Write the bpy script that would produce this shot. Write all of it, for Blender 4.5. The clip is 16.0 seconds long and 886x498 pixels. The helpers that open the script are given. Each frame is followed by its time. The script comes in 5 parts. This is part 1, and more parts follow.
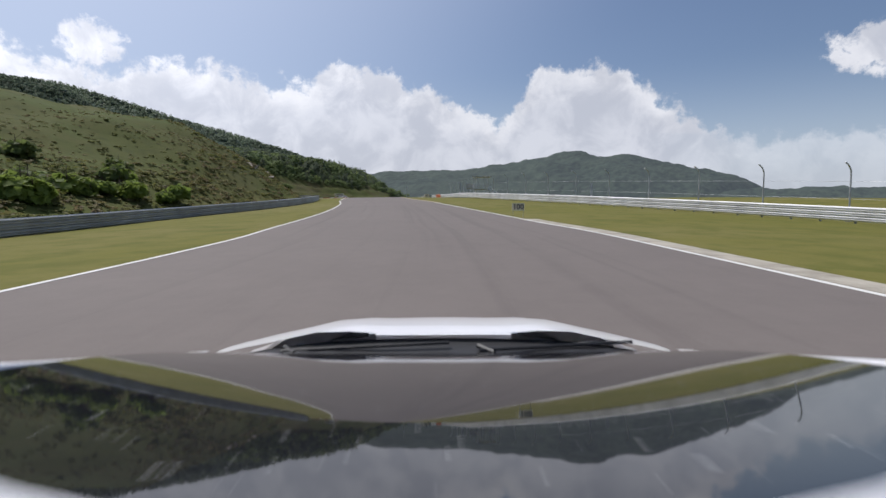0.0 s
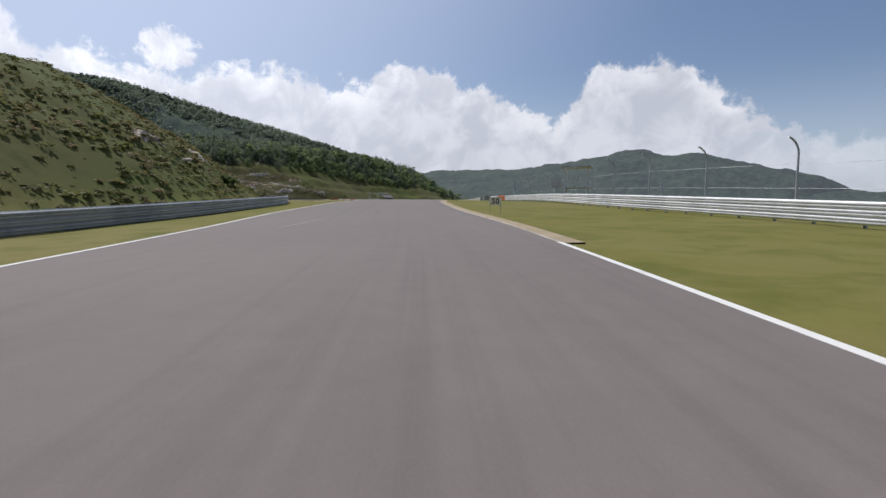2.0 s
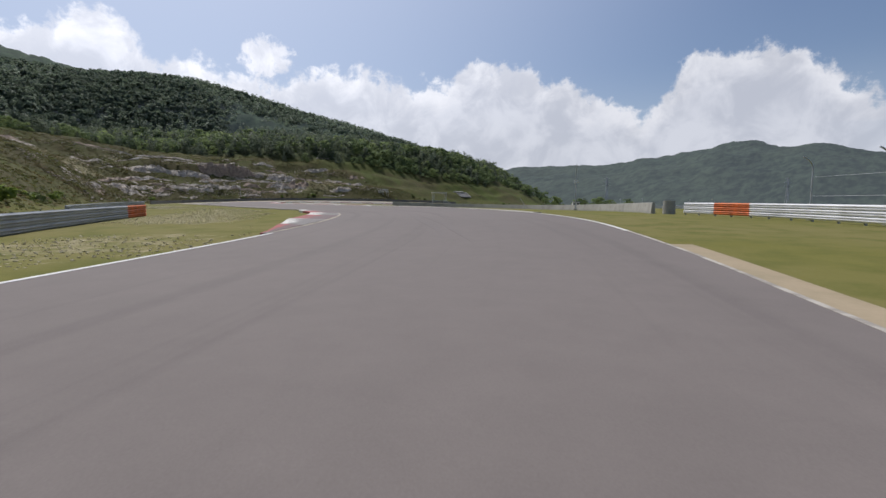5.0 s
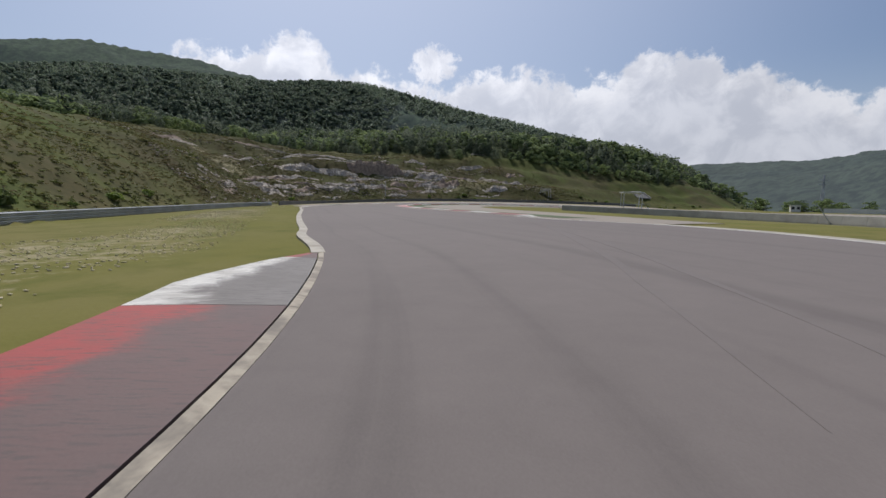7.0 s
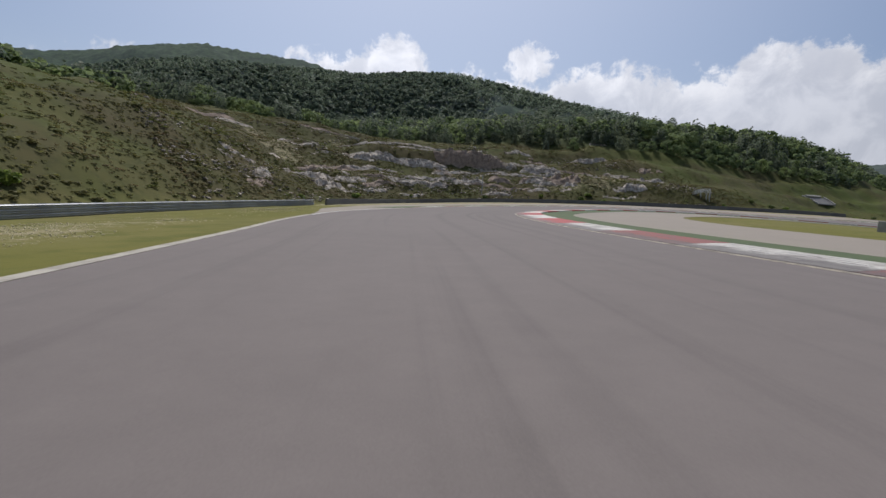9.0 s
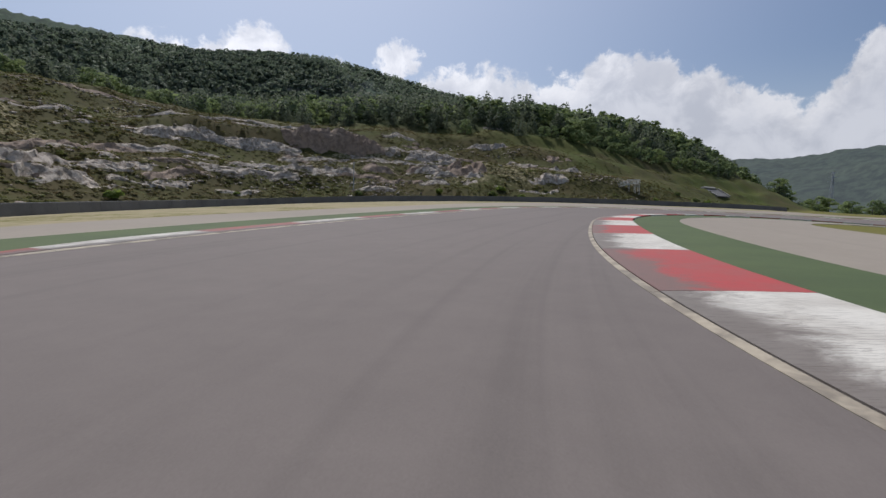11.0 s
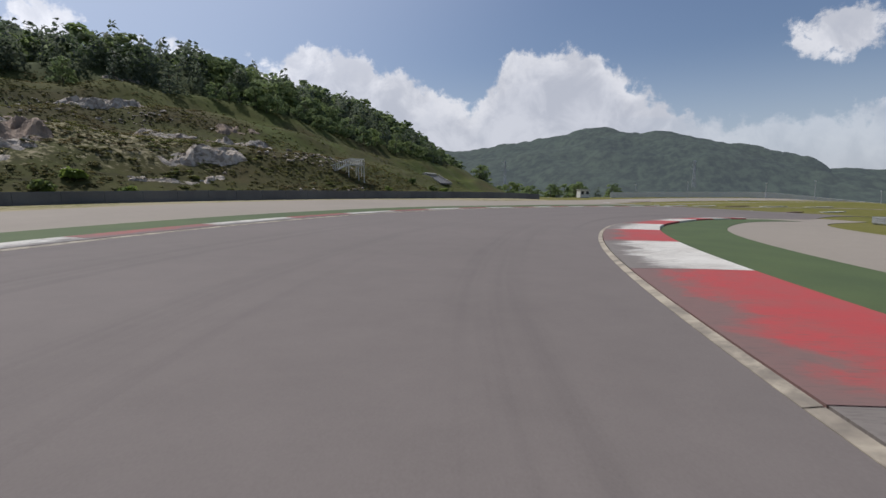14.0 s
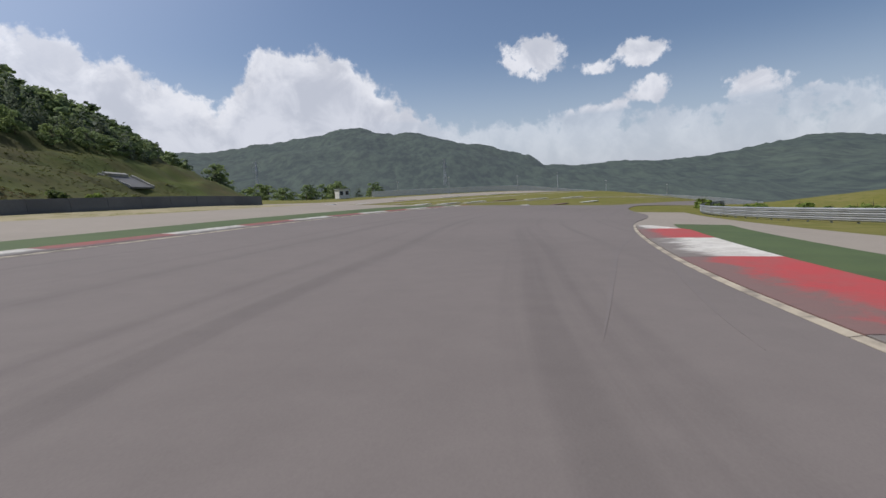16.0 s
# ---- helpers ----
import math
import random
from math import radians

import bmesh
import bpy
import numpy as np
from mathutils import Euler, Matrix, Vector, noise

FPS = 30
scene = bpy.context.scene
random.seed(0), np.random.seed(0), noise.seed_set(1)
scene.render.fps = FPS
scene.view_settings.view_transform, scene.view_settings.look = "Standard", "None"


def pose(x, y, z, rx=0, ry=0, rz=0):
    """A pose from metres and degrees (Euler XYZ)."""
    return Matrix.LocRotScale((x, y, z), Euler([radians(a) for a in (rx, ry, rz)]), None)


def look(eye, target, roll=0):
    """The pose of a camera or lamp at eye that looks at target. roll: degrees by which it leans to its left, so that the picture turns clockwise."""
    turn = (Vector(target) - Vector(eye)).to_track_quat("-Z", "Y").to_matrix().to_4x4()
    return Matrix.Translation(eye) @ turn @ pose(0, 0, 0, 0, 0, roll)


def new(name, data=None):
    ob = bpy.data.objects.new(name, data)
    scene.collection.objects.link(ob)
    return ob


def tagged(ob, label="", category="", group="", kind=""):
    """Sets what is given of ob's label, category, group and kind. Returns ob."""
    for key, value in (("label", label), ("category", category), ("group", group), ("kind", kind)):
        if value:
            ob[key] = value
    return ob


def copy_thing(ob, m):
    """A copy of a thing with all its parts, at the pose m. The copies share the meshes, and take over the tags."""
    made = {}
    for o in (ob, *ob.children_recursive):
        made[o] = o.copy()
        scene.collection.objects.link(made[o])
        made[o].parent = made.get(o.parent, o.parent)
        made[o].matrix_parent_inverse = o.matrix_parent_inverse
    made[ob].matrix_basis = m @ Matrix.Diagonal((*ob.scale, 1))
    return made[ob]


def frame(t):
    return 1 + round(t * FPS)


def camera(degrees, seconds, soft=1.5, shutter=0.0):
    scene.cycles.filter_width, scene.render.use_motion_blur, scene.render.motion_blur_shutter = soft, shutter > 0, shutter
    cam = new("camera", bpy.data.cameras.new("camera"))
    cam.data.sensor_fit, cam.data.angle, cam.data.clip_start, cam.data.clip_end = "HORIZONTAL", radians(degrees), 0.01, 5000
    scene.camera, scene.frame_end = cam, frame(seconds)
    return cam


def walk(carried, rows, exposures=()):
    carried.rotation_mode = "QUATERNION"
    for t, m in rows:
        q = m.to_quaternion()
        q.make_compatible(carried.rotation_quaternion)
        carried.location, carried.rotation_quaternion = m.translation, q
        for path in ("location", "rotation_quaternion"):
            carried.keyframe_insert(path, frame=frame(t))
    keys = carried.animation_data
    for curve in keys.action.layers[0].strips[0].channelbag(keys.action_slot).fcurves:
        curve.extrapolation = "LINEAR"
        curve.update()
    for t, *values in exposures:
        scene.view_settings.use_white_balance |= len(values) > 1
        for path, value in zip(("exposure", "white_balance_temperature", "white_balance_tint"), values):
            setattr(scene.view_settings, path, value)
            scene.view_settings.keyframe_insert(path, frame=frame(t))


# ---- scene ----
# ---------- camera ----------
cam = camera(84.0, 16.0, soft=1.5, shutter=0.03)
ROWS = [
    (0.0, 0.00, 0.00, 1.400, -4.13, 0.21, 0.00),
    (0.5, -0.38, 12.12, 1.797, -4.04, 0.18, 1.56),
    (1.0, -0.93, 24.09, 2.291, -3.92, -0.21, 3.18),
    (1.5, -1.51, 36.05, 2.855, -3.97, -0.42, 4.72),
    (2.0, -2.51, 47.88, 3.451, -4.18, -0.54, 6.02),
    (2.5, -4.26, 59.21, 4.030, -4.28, -0.69, 6.94),
    (3.0, -6.02, 69.60, 4.557, -4.16, -0.86, 7.95),
    (3.5, -7.20, 78.76, 5.015, -3.86, -0.91, 9.92),
    (4.0, -8.64, 87.31, 5.422, -3.88, -0.87, 11.14),
    (4.5, -10.30, 95.64, 5.797, -4.13, -0.75, 12.75),
    (5.0, -12.26, 104.03, 6.150, -4.54, -0.64, 15.29),
    (5.5, -15.08, 112.42, 6.470, -4.81, -0.83, 19.80),
    (6.0, -18.54, 120.82, 6.758, -4.88, -1.22, 24.58),
    (6.5, -22.55, 129.10, 7.012, -4.86, -1.38, 28.95),
    (7.0, -27.60, 137.34, 7.233, -4.83, -1.35, 33.36),
    (7.5, -34.11, 145.54, 7.420, -4.86, -1.32, 37.72),
    (8.0, -41.61, 154.26, 7.599, -4.98, -1.64, 41.65),
    (8.5, -50.45, 163.36, 7.768, -5.28, -2.36, 43.98),
    (9.0, -59.72, 172.75, 7.942, -5.27, -2.70, 43.73),
    (9.5, -68.40, 182.11, 8.130, -5.14, -2.84, 41.76),
    (10.0, -75.99, 191.07, 8.324, -5.12, -2.45, 38.75),
    (10.5, -82.90, 199.40, 8.521, -5.02, -1.87, 34.79),
    (11.0, -88.30, 208.20, 8.735, -5.15, -1.61, 29.24),
    (11.5, -91.80, 217.10, 8.938, -5.39, -1.81, 24.95),
    (12.0, -93.80, 225.40, 9.133, -5.69, -2.37, 21.20),
    (12.5, -94.90, 233.44, 9.319, -5.71, -2.33, 15.92),
    (13.0, -97.11, 241.72, 9.494, -5.60, -1.02, 9.56),
    (13.5, -97.89, 250.32, 9.648, -5.77, 0.06, 3.37),
    (14.0, -97.64, 259.36, 9.777, -5.84, 0.70, -3.01),
    (14.5, -96.21, 268.59, 9.861, -6.01, 1.23, -9.88),
    (15.0, -93.29, 277.64, 9.873, -6.19, 2.04, -16.56),
    (15.5, -89.44, 286.52, 9.822, -6.44, 2.83, -22.98),
    (16.0, -84.25, 294.66, 9.677, -6.59, 3.37, -29.98),
]
walk(cam, [(t, pose(x, y, z, 90 + pitch, roll, yaw)) for t, x, y, z, pitch, roll, yaw in ROWS],
     exposures=((0.0, 0.08, 6130, 13), (3.0, 0.08, 6130, 13), (5.5, 0.0, 6130, 13), (7.5, -0.1, 6130, 13), (13.5, -0.08, 6130, 13), (16.0, 0.06, 6130, 13)))

# ---------- sky, clouds and sun ----------
SUN_AZ, SUN_EL = 50.0, 56.0          # degrees left of +y, above the horizon


def nd(tree, kind, **inputs):
    n = tree.nodes.new(kind)
    for k, val in inputs.items():
        key = k.replace("_", " ")
        n.inputs[key].default_value = val
    return n


def mth(tree, op, a, b=None, c=None, clamp=False):
    n = tree.nodes.new("ShaderNodeMath")
    n.operation, n.use_clamp = op, clamp
    for i, q in enumerate((a, b, c)):
        if q is None:
            continue
        if isinstance(q, (int, float)):
            n.inputs[i].default_value = q
        else:
            tree.links.new(q, n.inputs[i])
    return n.outputs[0]


def mixc(tree, fac, a, b, blend="MIX"):
    n = tree.nodes.new("ShaderNodeMix")
    n.data_type, n.blend_type = "RGBA", blend
    for sock, q in ((n.inputs[0], fac), (n.inputs[6], a), (n.inputs[7], b)):
        if isinstance(q, (int, float)):
            sock.default_value = q
        elif isinstance(q, tuple):
            sock.default_value = (*q, 1) if len(q) == 3 else q
        else:
            tree.links.new(q, sock)
    return n.outputs[2]


def noise_at(tree, vec, scale, detail=5, rough=0.55, dist=0.0):
    n = nd(tree, "ShaderNodeTexNoise", Scale=scale, Detail=detail, Roughness=rough, Distortion=dist)
    tree.links.new(vec, n.inputs["Vector"])
    return n.outputs[0]


def ramp(tree, fac, lo, hi):
    n = tree.nodes.new("ShaderNodeMapRange")
    n.interpolation_type = "SMOOTHSTEP"
    n.inputs[1].default_value, n.inputs[2].default_value = lo, hi
    tree.links.new(fac, n.inputs[0])
    return n.outputs[0]


world = bpy.data.worlds.new("sky")
scene.world = world
world.use_nodes = True
wt = world.node_tree
wt.nodes.clear()
sky = wt.nodes.new("ShaderNodeTexSky")
sky.sky_type, sky.sun_disc = "NISHITA", False
sky.sun_elevation, sky.sun_rotation = radians(SUN_EL), radians(-SUN_AZ)
sky.air_density, sky.dust_density, sky.ozone_density, sky.altitude = 1.0, 2.4, 1.6, 300
# cumulus: the top of a long bank by azimuth (degrees to the left), and single heaps (azimuth, elevation, half width, half height)
BANK = [(100, 9), (85, 11), (80, 12), (77, 14.3), (74, 13.6), (66, 11), (62, 14.2), (59, 15.6), (55, 15.4), (51.5, 17.5), (49.2, 18.4), (47.2, 17.0), (45.8, 14.8), (41, 14.8), (37.5, 13.3), (32.7, 14.0), (29.5, 15.4),
        (24.5, 15.5), (20, 14.1), (15.2, 14.3), (12, 16.8), (7.5, 16.0), (2.5, 14.3), (-3.5, 12.2), (-6.3, 10.0), (-8.8, 12.7), (-11, 15.5), (-19, 16.0), (-23.5, 12.4), (-27, 9.4), (-32.5, 7.2), (-100, 5.0)]
HEAPS = [(34.7, 15.6, 2.7, 2.0), (-40.6, 14.0, 4.0, 2.1), (-47.6, 12.0, 2.6, 0.9), (-51.6, 13.2, 2.4, 1.4), (-52.9, 9.3, 2.0, 1.2), (-62.4, 8.3, 3.2, 1.5), (-47, 6.4, 5.0, 2.0), (-56.5, 5.6, 5.0, 1.8), (-65.5, 6.0, 5.0, 1.8)]
geo = wt.nodes.new("ShaderNodeTexCoord")
gen = geo.outputs["Generated"]
sep = wt.nodes.new("ShaderNodeSeparateXYZ")
wt.links.new(gen, sep.inputs[0])
az = mth(wt, "MULTIPLY", mth(wt, "ARCTAN2", mth(wt, "MULTIPLY", sep.outputs[0], -1.0), sep.outputs[1]), 180 / math.pi)
el = mth(wt, "MULTIPLY", mth(wt, "ARCSINE", sep.outputs[2]), 180 / math.pi)
top = wt.nodes.new("ShaderNodeValToRGB")
top.color_ramp.interpolation = "LINEAR"
els = top.color_ramp.elements
while len(els) < len(BANK):
    els.new(0.5)
for q, (a, e) in zip(els, BANK):
    q.position, q.color = (100 - a) / 200, (e / 30, e / 30, e / 30, 1)
wt.links.new(mth(wt, "DIVIDE", mth(wt, "SUBTRACT", 100.0, az), 200.0), top.inputs[0])
billow = mth(wt, "SUBTRACT", noise_at(wt, gen, 11.0, 9, 0.60, 0.25), 0.5)
fine = mth(wt, "SUBTRACT", noise_at(wt, gen, 40.0, 6, 0.62, 0.2), 0.5)
over = mth(wt, "SUBTRACT", mth(wt, "MULTIPLY", top.outputs[0], 30.0), el)
dens = mth(wt, "ADD", over, mth(wt, "ADD", mth(wt, "MULTIPLY", billow, 6.2), mth(wt, "MULTIPLY", fine, 4.6)))
for a, e, w, h in HEAPS:
    q = mth(wt, "ADD", mth(wt, "POWER", mth(wt, "DIVIDE", mth(wt, "SUBTRACT", az, a), w), 2.0),
            mth(wt, "POWER", mth(wt, "DIVIDE", mth(wt, "SUBTRACT", el, e), h), 2.0))
    q = mth(wt, "SUBTRACT", 1.7, mth(wt, "MULTIPLY", q, 1.7))
    q = mth(wt, "ADD", q, mth(wt, "ADD", mth(wt, "MULTIPLY", billow, 7.5), mth(wt, "MULTIPLY", fine, 5.5)))
    dens = mth(wt, "MAXIMUM", dens, q)
# the bank thins out to the right, over the valley
thin = mth(wt, "ADD", 0.45, mth(wt, "MULTIPLY", ramp(wt, az, -36.0, -20.0), 0.55))
cover = mth(wt, "MULTIPLY", ramp(wt, dens, -0.3, 1.1), mth(wt, "MAXIMUM", thin, ramp(wt, el, 6.5, 8.5)))
thick = ramp(wt, dens, 0.3, 4.5)
bright = mixc(wt, thick, (1.10, 1.09, 1.08), (0.90, 0.91, 0.94))
bright = mixc(wt, ramp(wt, noise_at(wt, gen, 13.0, 7, 0.58, 0.5), 0.38, 0.64), mixc(wt, 0.52, bright, (0.52, 0.55, 0.62)), bright)
haze = mth(wt, "MULTIPLY", mth(wt, "SUBTRACT", 1.0, ramp(wt, mth(wt, "ABSOLUTE", el), 0.0, 16.0)), 0.55)
air = mixc(wt, haze, sky.outputs[0], (7.2, 7.9, 8.6))
sun_way = wt.nodes.new("ShaderNodeVectorMath")
sun_way.operation = "DOT_PRODUCT"
wt.links.new(gen, sun_way.inputs[0])
sun_way.inputs[1].default_value = (-math.sin(radians(SUN_AZ)) * math.cos(radians(SUN_EL)), math.cos(radians(SUN_AZ)) * math.cos(radians(SUN_EL)), math.sin(radians(SUN_EL)))
glare = ramp(wt, sun_way.outputs["Value"], 0.45, 0.98)
air = mixc(wt, mth(wt, "MULTIPLY", glare, 0.42), air, (9.0, 9.9, 11.2))
bg_sky = nd(wt, "ShaderNodeBackground", Strength=0.085)
wt.links.new(air, bg_sky.inputs[0])
bg_cloud = nd(wt, "ShaderNodeBackground", Strength=0.74)
wt.links.new(bright, bg_cloud.inputs[0])
wt.links.new(mth(wt, "ADD", 0.74, mth(wt, "MULTIPLY", glare, 0.45)), bg_cloud.inputs["Strength"])
blend = wt.nodes.new("ShaderNodeMixShader")
wt.links.new(mth(wt, "MULTIPLY", cover, 0.93), blend.inputs[0])
wt.links.new(bg_sky.outputs[0], blend.inputs[1])
wt.links.new(bg_cloud.outputs[0], blend.inputs[2])
wout = wt.nodes.new("ShaderNodeOutputWorld")
wt.links.new(blend.outputs[0], wout.inputs[0])

sun = new("sun", bpy.data.lights.new("sun", "SUN"))
sun.data.energy, sun.data.angle, sun.data.color = 3.6, radians(0.6), (1.0, 0.95, 0.87)
sd = Vector((-math.sin(radians(SUN_AZ)) * math.cos(radians(SUN_EL)), math.cos(radians(SUN_AZ)) * math.cos(radians(SUN_EL)), math.sin(radians(SUN_EL))))
sun.matrix_world = look(sd * 300, (0, 0, 0))

# ---------- materials ----------


def material(name, rough=0.8, metal=0.0, spec=0.3):
    m = bpy.data.materials.new(name)
    m.use_nodes = True
    tree = m.node_tree
    p = tree.nodes["Principled BSDF"]
    p.inputs["Roughness"].default_value, p.inputs["Metallic"].default_value = rough, metal
    p.inputs["Specular IOR Level"].default_value = spec
    g = tree.nodes.new("ShaderNodeNewGeometry")
    return m, tree, p, g.outputs["Position"]


def bump(tree, p, height, strength, dist):
    n = nd(tree, "ShaderNodeBump", Strength=strength, Distance=dist)
    tree.links.new(height, n.inputs["Height"])
    tree.links.new(n.outputs[0], p.inputs["Normal"])


def worn(name, base, dark, scale=0.7, fine_scale=14.0, rough=0.75, metal=0.0, lo=0.35, hi=0.7, spec=0.3, bump_by=0.15, bump_dist=0.01):
    """A two-tone surface: stains at a large scale over a fine grain."""
    m, tree, p, pos = material(name, rough, metal, spec)
    col = mixc(tree, ramp(tree, noise_at(tree, pos, scale, 6, 0.6, 0.4), lo, hi), base, dark)
    grain = noise_at(tree, pos, fine_scale, 5, 0.65)
    col = mixc(tree, 0.35, col, mixc(tree, grain, tuple(c * 0.62 for c in dark), tuple(min(1, c * 1.25) for c in base)))
    tree.links.new(col, p.inputs["Base Color"])
    bump(tree, p, grain, bump_by, bump_dist)
    return m


def asphalt_material(name, base, dark, streaks):
    m, tree, p, pos = material(name, 0.86, 0, 0.25)
    uv = tree.nodes.new("ShaderNodeUVMap")
    mp = tree.nodes.new("ShaderNodeMapping")
    mp.inputs["Scale"].default_value = (1.0, 0.012, 1.0)
    tree.links.new(uv.outputs[0], mp.inputs[0])
    lane = noise_at(tree, mp.outputs[0], 1.3, 5, 0.6)
    patch = noise_at(tree, pos, 0.08, 5, 0.6, 0.5)
    speck = noise_at(tree, pos, 55.0, 3, 0.7)
    mid = noise_at(tree, pos, 1.6, 6, 0.65)
    col = mixc(tree, ramp(tree, patch, 0.35, 0.7), base, tuple(c * 0.86 for c in base))
    col = mixc(tree, mth(tree, "MULTIPLY", ramp(tree, lane, 0.50, 0.72), streaks), col, dark)
    col = mixc(tree, 0.30, col, mixc(tree, mid, tuple(c * 0.7 for c in dark), tuple(c * 1.35 for c in base)))
    col = mixc(tree, 0.25, col, mixc(tree, speck, tuple(c * 0.45 for c in dark), tuple(c * 1.5 for c in base)))
    tree.links.new(col, p.inputs["Base Color"])
    bump(tree, p, speck, 0.25, 0.006)
    return m


ASPHALT = asphalt_material("asphalt", (0.178, 0.153, 0.138), (0.096, 0.083, 0.076), 0.62)
TARMAC = asphalt_material("runoff_tarmac", (0.290, 0.252, 0.205), (0.205, 0.180, 0.150), 0.3)
CONCRETE = worn("concrete", (0.40, 0.385, 0.34), (0.25, 0.24, 0.215), 0.5, 9.0)
WALLMAT = worn("wall_concrete", (0.17, 0.165, 0.155), (0.105, 0.102, 0.10), 0.25, 6.0)
APRON = worn("apron_concrete", (0.46, 0.42, 0.34), (0.22, 0.195, 0.155), 1.3, 12.0)
LIP_CONCRETE = worn("dirty_lip_concrete", (0.42, 0.365, 0.275), (0.15, 0.128, 0.105), 1.7, 9.0, lo=0.40, hi=0.62)
WHITE = worn("white_line_paint", (0.72, 0.71, 0.67), (0.42, 0.41, 0.38), 1.3, 18.0, lo=0.5, hi=0.8)


def kerb_paint(name, base, fade, dirt, worn_by=0.72, grain=(2.4, 9.0), scraped=0.55):
    """Kerb paint, rubbed grey by tyres towards the track, chipped elsewhere."""
    m, tree, p, pos = material(name, 0.7, 0, 0.3)
    uv = tree.nodes.new("ShaderNodeUVMap")
    sp = tree.nodes.new("ShaderNodeSeparateXYZ")
    tree.links.new(uv.outputs[0], sp.inputs[0])
    blot = noise_at(tree, pos, 0.8, 7, 0.68, 0.4)
    mp = tree.nodes.new("ShaderNodeMapping")
    mp.inputs["Scale"].default_value = (*grain, 1.0)
    tree.links.new(uv.outputs[0], mp.inputs[0])
    scrape = noise_at(tree, mp.outputs[0], 2.4, 7, 0.72, 0.5)
    rub = mth(tree, "ADD", mth(tree, "SUBTRACT", worn_by, sp.outputs[0]), mth(tree, "MULTIPLY", mth(tree, "SUBTRACT", blot, 0.5), 1.1))
    col = mixc(tree, ramp(tree, noise_at(tree, pos, 1.1, 6, 0.6), 0.35, 0.7), base, fade)
    col = mixc(tree, mth(tree, "MULTIPLY", ramp(tree, rub, 0.42, 0.72), 0.88), col, dirt)
    col = mixc(tree, mth(tree, "MULTIPLY", ramp(tree, scrape, 0.50, 0.62), mth(tree, "ADD", scraped - 0.30, mth(tree, "MULTIPLY", ramp(tree, rub, -0.1, 0.5), 0.55))), col, tuple(c * 0.8 for c in dirt))
    tree.links.new(col, p.inputs["Base Color"])
    bump(tree, p, noise_at(tree, pos, 22.0, 4, 0.6), 0.3, 0.01)
    return m


KERB_WHITE_OLD = kerb_paint("old_kerb_white_paint", (0.56, 0.54, 0.48), (0.33, 0.30, 0.265), (0.135, 0.120, 0.108), 0.95, (4.5, 0.35), 0.75)
KERB_RED_OLD = kerb_paint("old_kerb_red_paint", (0.27, 0.068, 0.056), (0.21, 0.080, 0.068), (0.125, 0.100, 0.090), 0.90, (4.5, 0.35), 0.70)
KERB_WHITE = kerb_paint("kerb_white_paint", (0.62, 0.595, 0.53), (0.48, 0.45, 0.395), (0.135, 0.112, 0.096), 0.88, (3.0, 16.0))
KERB_RED_RUBBED = kerb_paint("rubbed_kerb_red_paint", (0.34, 0.060, 0.052), (0.24, 0.070, 0.060), (0.110, 0.088, 0.080), 1.14)
KERB_WHITE_RUBBED = kerb_paint("rubbed_kerb_white_paint", (0.66, 0.64, 0.58), (0.40, 0.375, 0.33), (0.120, 0.105, 0.095), 1.22)
KERB_RED = kerb_paint("kerb_red_paint", (0.40, 0.052, 0.050), (0.33, 0.076, 0.068), (0.160, 0.118, 0.102), 0.84, (3.0, 16.0), 0.45)
GREEN = worn("green_paint", (0.082, 0.112, 0.040), (0.058, 0.084, 0.033), 0.4, 16.0, rough=0.85)
DIRT = worn("dirt", (0.36, 0.285, 0.185), (0.27, 0.225, 0.135), 0.8, 11.0, rough=0.95)
STEEL = worn("galvanised_steel", (0.43, 0.44, 0.44), (0.28, 0.285, 0.29), 0.5, 20.0, rough=0.45, metal=0.55, bump_by=0.05)
PALE_STEEL = worn("pale_painted_steel", (0.74, 0.74, 0.74), (0.48, 0.48, 0.48), 0.5, 20.0, rough=0.5, metal=0.1, bump_by=0.05)
ORANGE = worn("orange_paint", (0.72, 0.17, 0.035), (0.40, 0.13, 0.06), 1.5, 15.0, rough=0.55)
POLE = worn("grey_pole_steel", (0.50, 0.51, 0.52), (0.33, 0.34, 0.35), 2.0, 20.0, rough=0.5, metal=0.3, bump_by=0.03)
PAINTED_WOOD = worn("white_painted_wood", (0.74, 0.73, 0.70), (0.50, 0.49, 0.46), 1.5, 15.0)
DARK = worn("dark_shade_cloth", (0.06, 0.06, 0.065), (0.035, 0.035, 0.04), 1.5, 15.0)
ROCK_A = worn("pale_rock", (0.54, 0.475, 0.395), (0.185, 0.145, 0.108), 1.2, 4.5, rough=0.9, bump_by=1.0, bump_dist=0.14, lo=0.42, hi=0.60)
ROCK_B = worn("brown_rock", (0.36, 0.275, 0.205), (0.150, 0.110, 0.082), 0.9, 3.2, rough=0.9, bump_by=0.9, bump_dist=0.15)


